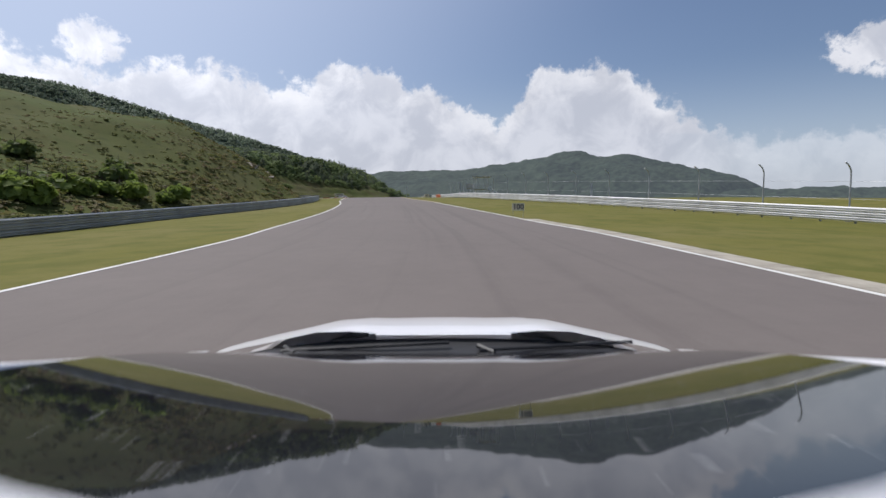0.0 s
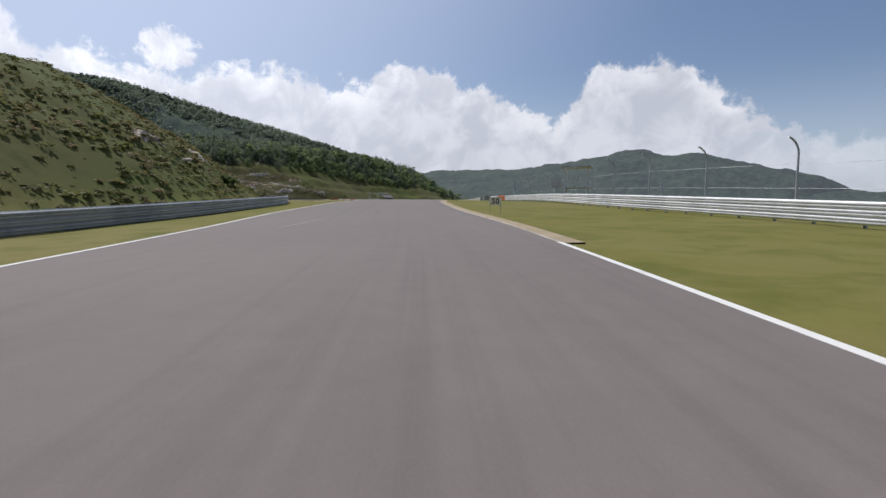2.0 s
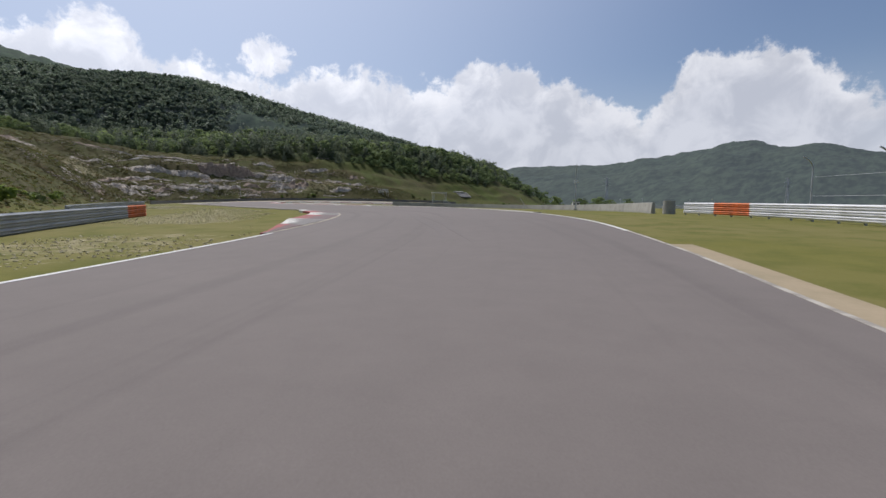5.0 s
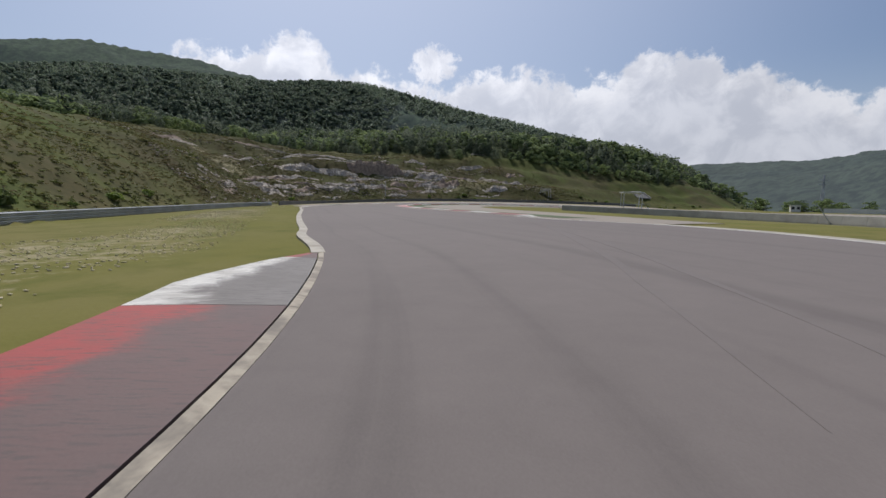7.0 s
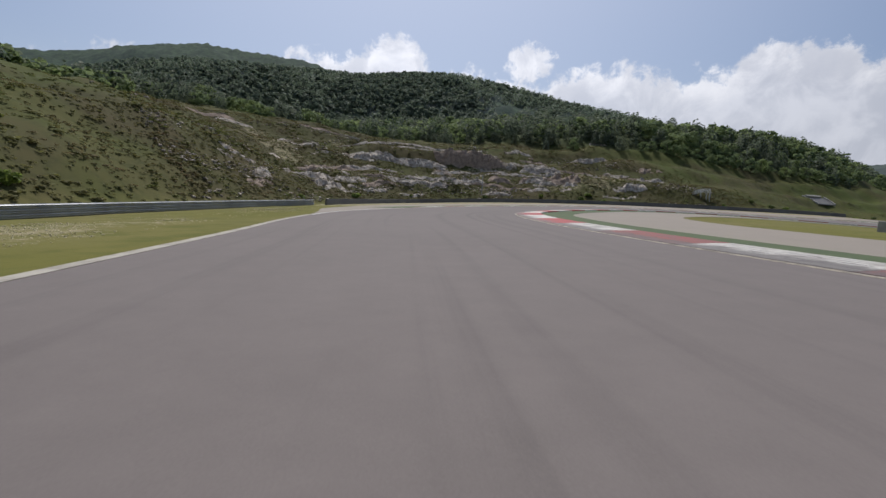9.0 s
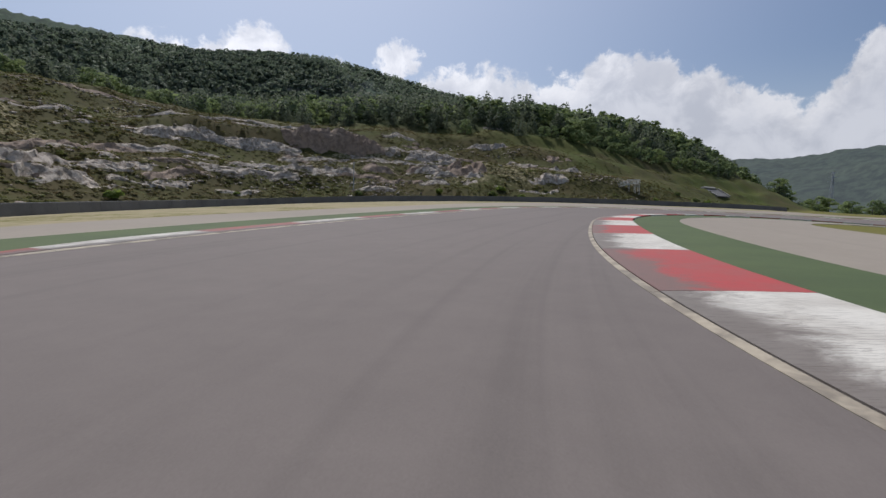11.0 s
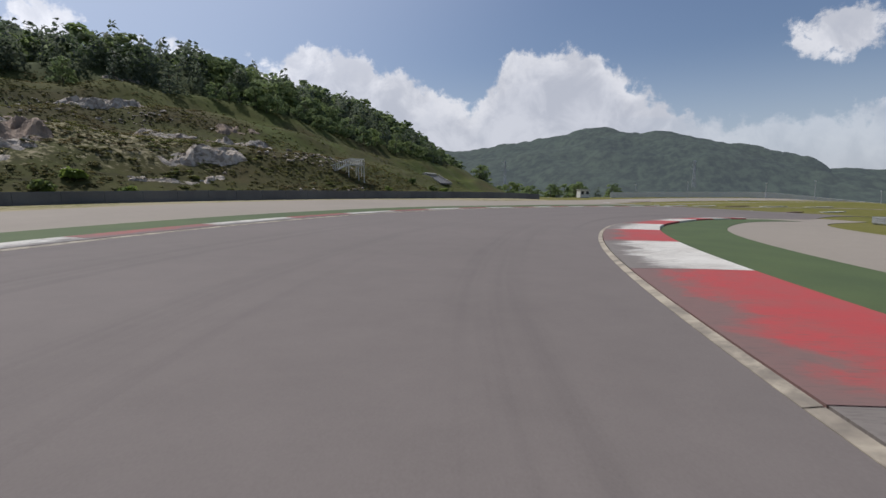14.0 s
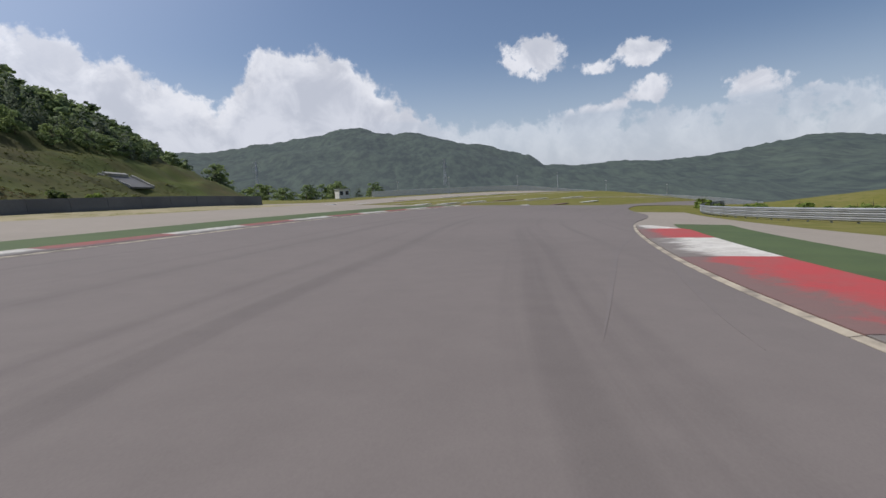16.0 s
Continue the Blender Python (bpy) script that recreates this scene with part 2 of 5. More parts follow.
def leaf_material(name, a, b, scale=0.25):
    m, tree, p, pos = material(name, 0.7, 0, 0.2)
    ng = tree.nodes.new("ShaderNodeNewGeometry")
    isl = ng.outputs["Random Per Island"]
    col = mixc(tree, ramp(tree, noise_at(tree, pos, scale, 4, 0.6), 0.35, 0.68), a, b)
    col = mixc(tree, mth(tree, "MULTIPLY", isl, 0.14), col, tuple(c * 0.65 for c in a))
    tree.links.new(col, p.inputs["Base Color"])
    tr = tree.nodes.new("ShaderNodeBsdfTranslucent")
    tree.links.new(col, tr.inputs[0])
    mx = nd(tree, "ShaderNodeMixShader", Fac=0.5)
    tree.links.new(p.outputs[0], mx.inputs[1])
    tree.links.new(tr.outputs[0], mx.inputs[2])
    tree.links.new(mx.outputs[0], tree.nodes["Material Output"].inputs[0])
    return m


PINE = leaf_material("pine_needles", (0.130, 0.155, 0.098), (0.092, 0.122, 0.082), 0.11)
# far ridge leaves: distance haze mixed into the colour, paler and bluer
HAZED_LEAVES = leaf_material("hazed_ridge_leaves", (0.168, 0.212, 0.138), (0.122, 0.160, 0.112), 0.06)
BROADLEAF = leaf_material("broad_leaves", (0.245, 0.305, 0.118), (0.135, 0.186, 0.094), 0.11)
SCRUB = leaf_material("scrub_leaves", (0.165, 0.190, 0.050), (0.165, 0.142, 0.062), 0.08)
VERGE_STONE = worn("verge_stone", (0.62, 0.54, 0.36), (0.42, 0.37, 0.22), 1.2, 9.0, rough=0.95)
BARK = worn("bark", (0.10, 0.075, 0.055), (0.06, 0.045, 0.035), 2.0, 12.0, rough=0.95)


def ground_material():
    m, tree, p, pos = material("ground_cover", 0.95, 0, 0.1)
    att = tree.nodes.new("ShaderNodeAttribute")
    att.attribute_name = "cover"
    s = tree.nodes.new("ShaderNodeSeparateColor")
    tree.links.new(att.outputs["Color"], s.inputs[0])
    big = noise_at(tree, pos, 0.05, 5, 0.6, 0.4)
    mid = noise_at(tree, pos, 0.55, 6, 0.62, 0.3)
    small = noise_at(tree, pos, 7.0, 5, 0.7)
    mown = mixc(tree, ramp(tree, big, 0.35, 0.65), (0.160, 0.150, 0.032), (0.200, 0.172, 0.062))
    mown = mixc(tree, ramp(tree, mid, 0.42, 0.70), mown, (0.118, 0.122, 0.026))
    wild = mixc(tree, ramp(tree, big, 0.36, 0.64), (0.060, 0.064, 0.020), (0.076, 0.056, 0.030))
    wild = mixc(tree, ramp(tree, mid, 0.40, 0.70), wild, (0.040, 0.036, 0.018))
    sand = mixc(tree, ramp(tree, mid, 0.38, 0.66), (0.40, 0.34, 0.225), (0.29, 0.255, 0.14))
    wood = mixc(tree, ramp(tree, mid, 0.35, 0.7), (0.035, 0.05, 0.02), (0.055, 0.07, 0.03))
    tall = mixc(tree, ramp(tree, big, 0.36, 0.64), (0.066, 0.090, 0.019), (0.088, 0.086, 0.027))
    tall = mixc(tree, ramp(tree, mid, 0.45, 0.75), tall, (0.046, 0.056, 0.016))
    green = tree.nodes.new("ShaderNodeAttribute")
    green.attribute_name = "lush"
    wild = mixc(tree, green.outputs["Fac"], wild, tall)
    col = mixc(tree, s.outputs[0], mown, wild)
    crumb = mth(tree, "MULTIPLY", mth(tree, "SUBTRACT", noise_at(tree, pos, 1.5, 5, 0.7), 0.5), 1.6)
    col = mixc(tree, ramp(tree, mth(tree, "ADD", s.outputs[1], mth(tree, "MULTIPLY", crumb, ramp(tree, s.outputs[1], 0.0, 0.2))), 0.38, 0.66), col, sand)
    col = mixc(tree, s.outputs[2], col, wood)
    col = mixc(tree, 0.24, col, mixc(tree, small, (0.030, 0.034, 0.010), (0.140, 0.146, 0.040)))
    tree.links.new(col, p.inputs["Base Color"])
    bump(tree, p, small, 0.35, 0.04)
    return m


def mountain_material(name, a, b, haze_glow, facing):
    """Far wooded slopes as a backdrop; the haze of kilometres of air is added as emission. facing: degrees to the left
    at which the range lies.
    """
    m, tree, p, pos = material(name, 0.95, 0, 0.05)
    f = radians(facing)
    axes = []
    for way in ((math.cos(f), math.sin(f), 0), (-0.25 * math.sin(f), 0.25 * math.cos(f), 0), (0, 0, 1.0)):
        n = tree.nodes.new("ShaderNodeVectorMath")
        n.operation = "DOT_PRODUCT"
        tree.links.new(pos, n.inputs[0])
        n.inputs[1].default_value = way
        axes.append(n.outputs["Value"])
    join = tree.nodes.new("ShaderNodeCombineXYZ")
    for k in range(3):
        tree.links.new(axes[k], join.inputs[k])
    along = join.outputs[0]
    big = noise_at(tree, along, 0.007, 5, 0.6, 0.3)
    crowns = noise_at(tree, along, 0.085, 5, 0.7, 0.2)
    col = mixc(tree, ramp(tree, big, 0.35, 0.65), a, b)
    col = mixc(tree, 0.6, col, mixc(tree, ramp(tree, crowns, 0.35, 0.65), tuple(c * 0.35 for c in a), tuple(c * 1.35 for c in b)))
    tree.links.new(col, p.inputs["Base Color"])
    # faint bluish emission imitates the air in front of the slopes
    p.inputs["Emission Color"].default_value = (*haze_glow[:3], 1)
    p.inputs["Emission Strength"].default_value = haze_glow[3]
    bump(tree, p, crowns, 0.4, 5.0)
    return m


GROUND = ground_material()
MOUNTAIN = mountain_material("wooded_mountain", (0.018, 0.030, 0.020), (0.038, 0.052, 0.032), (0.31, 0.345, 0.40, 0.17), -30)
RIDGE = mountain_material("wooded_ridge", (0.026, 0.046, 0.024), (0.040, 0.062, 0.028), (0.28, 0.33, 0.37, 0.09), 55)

# ---------- helpers for building ----------


def mesh_of(name, verts, faces, mat, smooth=False):
    me = bpy.data.meshes.new(name)
    me.from_pydata([tuple(q) for q in verts], [], [tuple(q) for q in faces])
    me.materials.append(mat)
    if smooth:
        me.polygons.foreach_set("use_smooth", [True] * len(me.polygons))
    me.update()
    return me


def part(name, bm, mat, parent=None, label=""):
    me = bpy.data.meshes.new(name)
    bm.normal_update()
    bm.to_mesh(me)
    bm.free()
    me.materials.append(mat)
    ob = new(name, me)
    ob.parent = parent
    if label:
        ob["label"] = label
    return ob


def piece(name, me, m, parent):
    ob = new(name, me)
    ob.parent = parent
    ob.matrix_local = m
    return ob


def box(bm, x, y, z, sx, sy, sz, rz=0.0, bevel=0.0, rx=0.0, ry=0.0):
    r = bmesh.ops.create_cube(bm, size=1.0, matrix=pose(x, y, z, rx, ry, rz) @ Matrix.Diagonal((sx, sy, sz, 1)))
    if bevel:
        es = list({e for v in r["verts"] for e in v.link_edges})
        bmesh.ops.bevel(bm, geom=es, offset=bevel, segments=2, affect="EDGES")


def tube(bm, a, b, r0, r1=None, seg=8):
    a, b = Vector(a), Vector(b)
    r1 = r0 if r1 is None else r1
    m = Matrix.Translation((a + b) / 2) @ (b - a).to_track_quat("Z", "Y").to_matrix().to_4x4()
    bmesh.ops.create_cone(bm, cap_ends=True, segments=seg, radius1=r0, radius2=r1, depth=(b - a).length, matrix=m)


def spline(p, n=10):
    p = np.array(p, float)
    p = np.vstack([2 * p[0] - p[1], p, 2 * p[-1] - p[-2]])
    out = []
    for i in range(1, len(p) - 2):
        for u in np.arange(n) / n:
            out.append(0.5 * (2 * p[i] + (p[i + 1] - p[i - 1]) * u + (2 * p[i - 1] - 5 * p[i] + 4 * p[i + 1] - p[i + 2]) * u * u
                              + (3 * p[i] - p[i - 1] - 3 * p[i + 1] + p[i + 2]) * u ** 3))
    return np.array(out + [p[-2]])


def even(p, step):
    """The curve p resampled at even steps along its length."""
    s = np.concatenate([[0], np.cumsum(np.linalg.norm(np.diff(p[:, :2], axis=0), axis=1))])
    t = np.linspace(0, s[-1], max(2, int(round(s[-1] / step)) + 1))
    return np.stack([np.interp(t, s, p[:, k]) for k in range(p.shape[1])], 1)


def normals(p):
    t = np.gradient(p[:, :2], axis=0)
    t /= np.linalg.norm(t, axis=1)[:, None]
    return np.stack([-t[:, 1], t[:, 0]], 1)


def hash2(i, j, seed):
    h = np.sin(i * 127.1 + j * 311.7 + seed * 74.7) * 43758.5453
    return h - np.floor(h)


def vnoise(x, y, size, seed):
    u, v = x / size, y / size
    i, j = np.floor(u), np.floor(v)
    fu, fv = u - i, v - j
    fu, fv = fu * fu * (3 - 2 * fu), fv * fv * (3 - 2 * fv)
    a, b = hash2(i, j, seed), hash2(i + 1, j, seed)
    c, d = hash2(i, j + 1, seed), hash2(i + 1, j + 1, seed)
    return (a * (1 - fu) + b * fu) * (1 - fv) + (c * (1 - fu) + d * fu) * fv


def fbm(x, y, size, seed, octaves=4):
    total, amp = 0, 0.5
    for k in range(octaves):
        total = total + amp * vnoise(x, y, size / 2 ** k, seed + k)
        amp /= 2
    return total


def sstep(a, b, x):
    t = np.clip((x - a) / (b - a), 0, 1)
    return t * t * (3 - 2 * t)


# ---------- the lie of the land ----------
# centre line of the track: x, y, half width
TRACK = [(0.0, -60.0, 7.0), (-0.4, 7.7, 6.8), (-1.7, 25.0, 6.55), (-4.1, 44.0, 6.05), (-7.35, 64.0, 5.85), (-10.8, 80.0, 5.8), (-14.4, 102.0, 5.9), (-16.2, 118.0, 6.3), (-18.6, 130.0, 6.9), (-22.8, 140.8, 7.4),
         (-29.1, 150.5, 8.7), (-36.2, 158.2, 10.1), (-45.5, 164.2, 8.7), (-57.3, 173.7, 8.3), (-71.7, 185.2, 7.4), (-81.5, 193.4, 7.4), (-88.4, 200.7, 7.4), (-93.1, 208.7, 6.7), (-96.6, 218.8, 6.1), (-99.2, 231.0, 5.65),
         (-100.95, 243.0, 5.35), (-101.85, 255.0, 5.85), (-100.95, 266.0, 6.45), (-98.0, 277.5, 6.7), (-93.5, 288.0, 7.0), (-86.7, 298.8, 7.7), (-78.9, 308.4, 8.1), (-66.5, 321.5, 9.7), (-50.1, 335.1, 11.2), (-26.3, 354.5, 9.4),
         (1.9, 369.2, 9.1), (55.0, 384.0, 10.0), (140.0, 395.0, 10.0)]
LIE = [1.7659, 4.5036, -6.6874, -13.7021, -6.9608, 0.2698, 6.1106, -0.773, -0.354, -5.8333, 3.7425, -0.7359, 3.0311, 2.9727]
CENTRE = even(spline(TRACK, 10), 1.5)
ANCHOR = CENTRE[(CENTRE[:, 1] > -55) & (CENTRE[:, 1] < 356)][::6]


def slope_terms(x, y):
    u, v = (x + 50) / 150, (y - 160) / 150
    return np.stack([u, v, u * u, u * v, v * v, u ** 3, u * u * v, u * v * v, v ** 3, u ** 4, u ** 3 * v, u * u * v * v, u * v ** 3, v ** 4], -1)


def lie(x, y):
    return (slope_terms(x, y) - slope_terms(np.float64(0), np.float64(0))) @ np.array(LIE)


AZ0 = lie(ANCHOR[:, 0], ANCHOR[:, 1])
AGX = (lie(ANCHOR[:, 0] + 0.5, ANCHOR[:, 1]) - lie(ANCHOR[:, 0] - 0.5, ANCHOR[:, 1]))
AGY = (lie(ANCHOR[:, 0], ANCHOR[:, 1] + 0.5) - lie(ANCHOR[:, 0], ANCHOR[:, 1] - 0.5))


def base_z(x, y):
    """Height of the ground without the hillside."""
    x, y = np.asarray(x, float), np.asarray(y, float)
    shp = x.shape
    x, y = x.ravel(), y.ravel()
    out = np.empty(len(x))
    for k in range(0, len(x), 20000):
        xs, ys = x[k:k + 20000, None], y[k:k + 20000, None]
        dx, dy = xs - ANCHOR[None, :, 0], ys - ANCHOR[None, :, 1]
        d2 = dx * dx + dy * dy
        d = np.sqrt(d2)
        lim = np.minimum(1, 40 / np.maximum(d, 1e-6))
        zi = AZ0 + (AGX * dx + AGY * dy) * lim
        w = 1 / (d2 + 150) ** 2.5
        far = (w * zi).sum(1) / w.sum(1)
        dm = d.min(1)
        near = lie(xs[:, 0], ys[:, 0])
        f = sstep(48, 80, dm)
        z = np.where(dm < 80, near * (1 - f) + far * f, far)
        g = sstep(90, 420, dm)
        xf, yf = xs[:, 0], ys[:, 0]
        fall = 0.062 * (1 - sstep(375, 450, yf))                       # the far end of the circuit falls to the east
        plain = np.clip(9.2 - fall * (xf + 74) - 2.2 * sstep(-70, -20, xf) * sstep(395, 450, yf) + 2.8 * sstep(440, 520, yf) - 0.075 * np.maximum(0, xf - 75), -14, 12.5)
        h = sstep(338, 372, yf)
        z = z * (1 - h) + plain * h
        valley = 4.0 - 18.0 * sstep(-40, 90, xf) * (1 - 0.5 * sstep(500, 900, yf))
        g = g * (1 - 0.85 * sstep(380, 450, yf) * (1 - sstep(60, 140, xf)) * (1 - sstep(560, 800, yf)))
        out[k:k + 20000] = z * (1 - g) + valley * g
    return out.reshape(shp)


# foot of the hillside, from south to north; the hill lies to its left
FOOT = even(spline([(-26, -220), (-24, -80), (-23, 0), (-24.5, 40), (-25, 75), (-27, 95), (-36, 116), (-50, 130), (-68, 145), (-90, 163), (-112, 184), (-130, 206), (-146, 232),
                    (-154, 256), (-149, 274), (-138, 291), (-127, 305), (-116, 319), (-105, 334), (-97, 352), (-85, 385), (-74, 430), (-62, 465), (-46, 520), (-36, 580), (-30, 640), (-50, 730), (-170, 820)], 6), 8.0)


def beyond_foot(x, y):
    """Distance beyond the foot of the hill (negative in front of it)."""
    x, y = np.asarray(x, float), np.asarray(y, float)
    shp = x.shape
    x, y = x.ravel(), y.ravel()
    best, side = np.full(len(x), 1e9), np.zeros(len(x))
    for (ax, ay), (bx, by) in zip(FOOT[:-1], FOOT[1:]):
        ex, ey = bx - ax, by - ay
        u = np.clip(((x - ax) * ex + (y - ay) * ey) / (ex * ex + ey * ey), 0, 1)
        qx, qy = x - (ax + ex * u), y - (ay + ey * u)
        d = np.hypot(qx, qy)
        c = ex * qy - ey * qx
        m = d < best
        best[m], side[m] = d[m], np.sign(c[m])
    return (best * side).reshape(shp)


CLIFF_D = 33.0            # how far beyond the foot the brown bluff stands


def hill_rise(x, y, d):
    d = np.maximum(d, 0)
    north = sstep(335, 420, y)
    h = 0.46 * np.minimum(d, 10) + (0.35 - 0.07 * sstep(255, 320, y)) * np.clip(d - 10, 0, 72) + (0.10 + 0.06 * sstep(290, 370, y)) * np.clip(d - 82, 0, 110)
    hn = 0.34 * np.minimum(d, 14) + 0.50 * np.clip(d - 14, 0, 33) + 0.60 * np.clip(d - 47, 0, 25) + 0.12 * np.clip(d - 72, 0, 110)
    hn = hn * (0.88 + 0.18 * sstep(390, 460, y))
    h = h * (1 - north) + hn * north
    south = 1 - sstep(60, 190, y)
    hs = 0.44 * np.minimum(d, 60) + 0.14 * np.clip(d - 60, 0, 200)
    h = h * (1 - south) + hs * south
    cut = sstep(40, 90, y) * (1 - sstep(195, 240, y))               # a steep cutting with a shelf above it
    hc = 0.80 * np.minimum(d, 8) + 0.62 * np.clip(d - 8, 0, 14) + 0.205 * np.clip(d - 22, 0, 60) + 0.10 * np.clip(d - 82, 0, 110)
    h = h * (1 - cut) + hc * cut
    end = 1 - sstep(660, 880, y)
    rough = (fbm(x, y, 26, 3) - 0.47) * 5.0 * sstep(0, 25, d) + (fbm(x, y, 7, 9) - 0.47) * 2.2 * sstep(0, 6, d)
    ledge = np.sin(h * 0.85 + fbm(x, y, 30, 21) * 6) * 0.7 * sstep(4, 14, d) * (1 - sstep(60, 90, d)) * sstep(190, 225, y)
    bluff = 3.2 * sstep(-1.2, 1.6, d - CLIFF_D - 3.0 * (fbm(x, y, 9, 27) - 0.47)) * (1 - sstep(5, 30, d - CLIFF_D)) * sstep(262, 276, y) * (1 - sstep(300, 326, y))
    return (h + rough + ledge + bluff) * end


def ground_z(x, y):
    d = beyond_foot(x, y)
    return base_z(x, y) + hill_rise(np.asarray(x, float), np.asarray(y, float), d)


def tree_limit(y):
    """How far beyond the foot of the hill the woods begin."""
    return np.interp(y, [60, 200, 318, 345, 360, 372, 390, 410, 430, 450, 470, 800], [112, 88, 88, 80, 66, 56, 49, 46, 44, 37, 34, 40])


def axis(lo, hi, a, b, step):
    mid = np.arange(a, b + 0.1, step)
    left = a - np.cumsum(step * 1.16 ** np.arange(1, 60))
    right = b + np.cumsum(step * 1.16 ** np.arange(1, 60))
    left, right = left[left > lo], right[right < hi]
    return np.concatenate([[lo], left[::-1], mid, right, [hi]])


gx, gy = axis(-4200, 4200, -300, 70, 2.2), axis(-4200, 4200, -30, 480, 2.2)
GX, GY = np.meshgrid(gx, gy)
D = beyond_foot(GX, GY)
GZ = base_z(GX, GY) + hill_rise(GX, GY, D) - 0.07
GZ += (fbm(GX, GY, 5, 5) - 0.47) * 0.12 * sstep(10, 16, np.abs(D * 0 + 14))
nx, ny = len(gx), len(gy)
idx = np.arange(nx * ny).reshape(ny, nx)
quads = np.stack([idx[:-1, :-1], idx[:-1, 1:], idx[1:, 1:], idx[1:, :-1]], -1).reshape(-1, 4)
me = mesh_of("ground", np.stack([GX, GY, GZ], -1).reshape(-1, 3), quads, GROUND, True)
wild = sstep(-2.0, 2.5, D + (fbm(GX, GY, 6, 31) - 0.5) * 3)
wild = np.maximum(wild, sstep(60, 110, GX - 0.12 * GY) * 0.8)
sand = sstep(-46, -42, D) * (1 - sstep(-3, 0, D)) * sstep(200, 225, GY) * (1 - sstep(345, 375, GY)) * (0.55 + 0.45 * sstep(0.35, 0.5, fbm(GX, GY, 9, 41)))
DB = D - 5.0 * (1 - sstep(128, 144, GY))         # the worn band nears the rail towards its end
bare = (0.19 + 0.33 * sstep(0.38, 0.56, fbm(GX * 0.8 + GY * 0.5, GY - GX * 0.4, 9, 51))) * sstep(-20, -15, DB) * (1 - sstep(-11, -8, DB)) * sstep(106, 116, GY) * (1 - sstep(180, 200, GY))
rockface = sstep(0.50, 0.62, fbm(GX, GY, 14, 61)) * sstep(3, 10, D) * (1 - sstep(45, 70, D)) * sstep(200, 235, GY) * (1 - sstep(340, 380, GY))
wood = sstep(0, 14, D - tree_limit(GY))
lush = np.clip(1 - 0.8 * sstep(120, 160, GY) * sstep(0.42, 0.56, fbm(GX, GY, 16, 67)) - sstep(175, 215, GY) + sstep(345, 380, GY) + 0.45 * sstep(40, 75, D), 0, 1)
ca = me.color_attributes.new("cover", "FLOAT_COLOR", "POINT")
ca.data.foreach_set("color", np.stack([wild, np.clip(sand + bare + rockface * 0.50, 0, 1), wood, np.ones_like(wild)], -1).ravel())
me.attributes.new("lush", "FLOAT", "POINT").data.foreach_set("value", lush.ravel().astype(np.float32))
tagged(new("ground", me), "mown grass verges and rough grassy hillside around the track", "ground", kind="structure")

# ---------- track, run-off, lines ----------


def ribbon(name, A, B, mat, dz, cols=1, parent=None, crown=0.0):
    """A strip of paving between two curves of as many points, laid on the ground."""
    n = len(A)
    us = np.linspace(0, 1, cols + 1)
    pts = A[:, None, :2] * (1 - us)[None, :, None] + B[:, None, :2] * us[None, :, None]
    z = base_z(pts[..., 0], pts[..., 1]) + dz
    verts = np.concatenate([pts, z[..., None]], -1)
    # a skirt down both long edges
    low = verts[:, [0, -1]].copy()
    low[..., 2] -= 0.12
    verts = np.concatenate([low[:, :1], verts, low[:, 1:]], 1)
    c = cols + 3
    i = np.arange(n * c).reshape(n, c)
    q = np.stack([i[:-1, :-1], i[:-1, 1:], i[1:, 1:], i[1:, :-1]], -1).reshape(-1, 4)
    me = mesh_of(name, verts.reshape(-1, 3), q, mat)
    s = np.concatenate([[0], np.cumsum(np.linalg.norm(np.diff(A[:, :2], axis=0), axis=1))])
    w = np.linalg.norm(A[:, :2] - B[:, :2], axis=1)
    uvs = np.stack([np.concatenate([[0], us, [1]])[None, :] * w[:, None], np.repeat(s[:, None], c, 1)], -1).reshape(-1, 2)
    lay = me.uv_layers.new(name="UVMap")
    vi = np.empty(len(me.loops), int)
    me.loops.foreach_get("vertex_index", vi)
    lay.data.foreach_set("uv", uvs[vi].ravel())
    if me.polygons[len(me.polygons) // 2].normal.z < 0:
        me.flip_normals()
    ob = new(name, me)
    ob.parent = parent
    return ob


NRM = normals(CENTRE)


def edge(off):
    """The curve at the track's edge, or off metres outside it (left positive side 1, right side -1)."""
    side = 1 if off[0] == "L" else -1
    return CENTRE[:, :2] + NRM * (side * (CENTRE[:, 2:] + off[1]))


def span(y0, y1):
    """Indices of the centre line between two marks along y."""
    k0, k1 = int(np.argmin(np.abs(CENTRE[:, 1] - y0))), int(np.argmin(np.abs(CENTRE[:, 1] - y1)))
    return slice(k0, k1 + 1)


def strip(name, side, a, b, y0, y1, mat, dz, cols=1):
    s = span(y0, y1)
    return ribbon(name, edge((side, a))[s], edge((side, b))[s], mat, dz, cols)


road = ribbon("road", edge(("L", 0)), edge(("R", 0)), ASPHALT, 0.0, 10)
tagged(road, "grey asphalt race track with dark rubber streaks", "road", kind="structure")


def paved(name, side, a, b, y0, y1, mat, dz, label, cat="pavement"):
    return tagged(strip(name, side, a, b, y0, y1, mat, dz), label, cat, kind="structure")


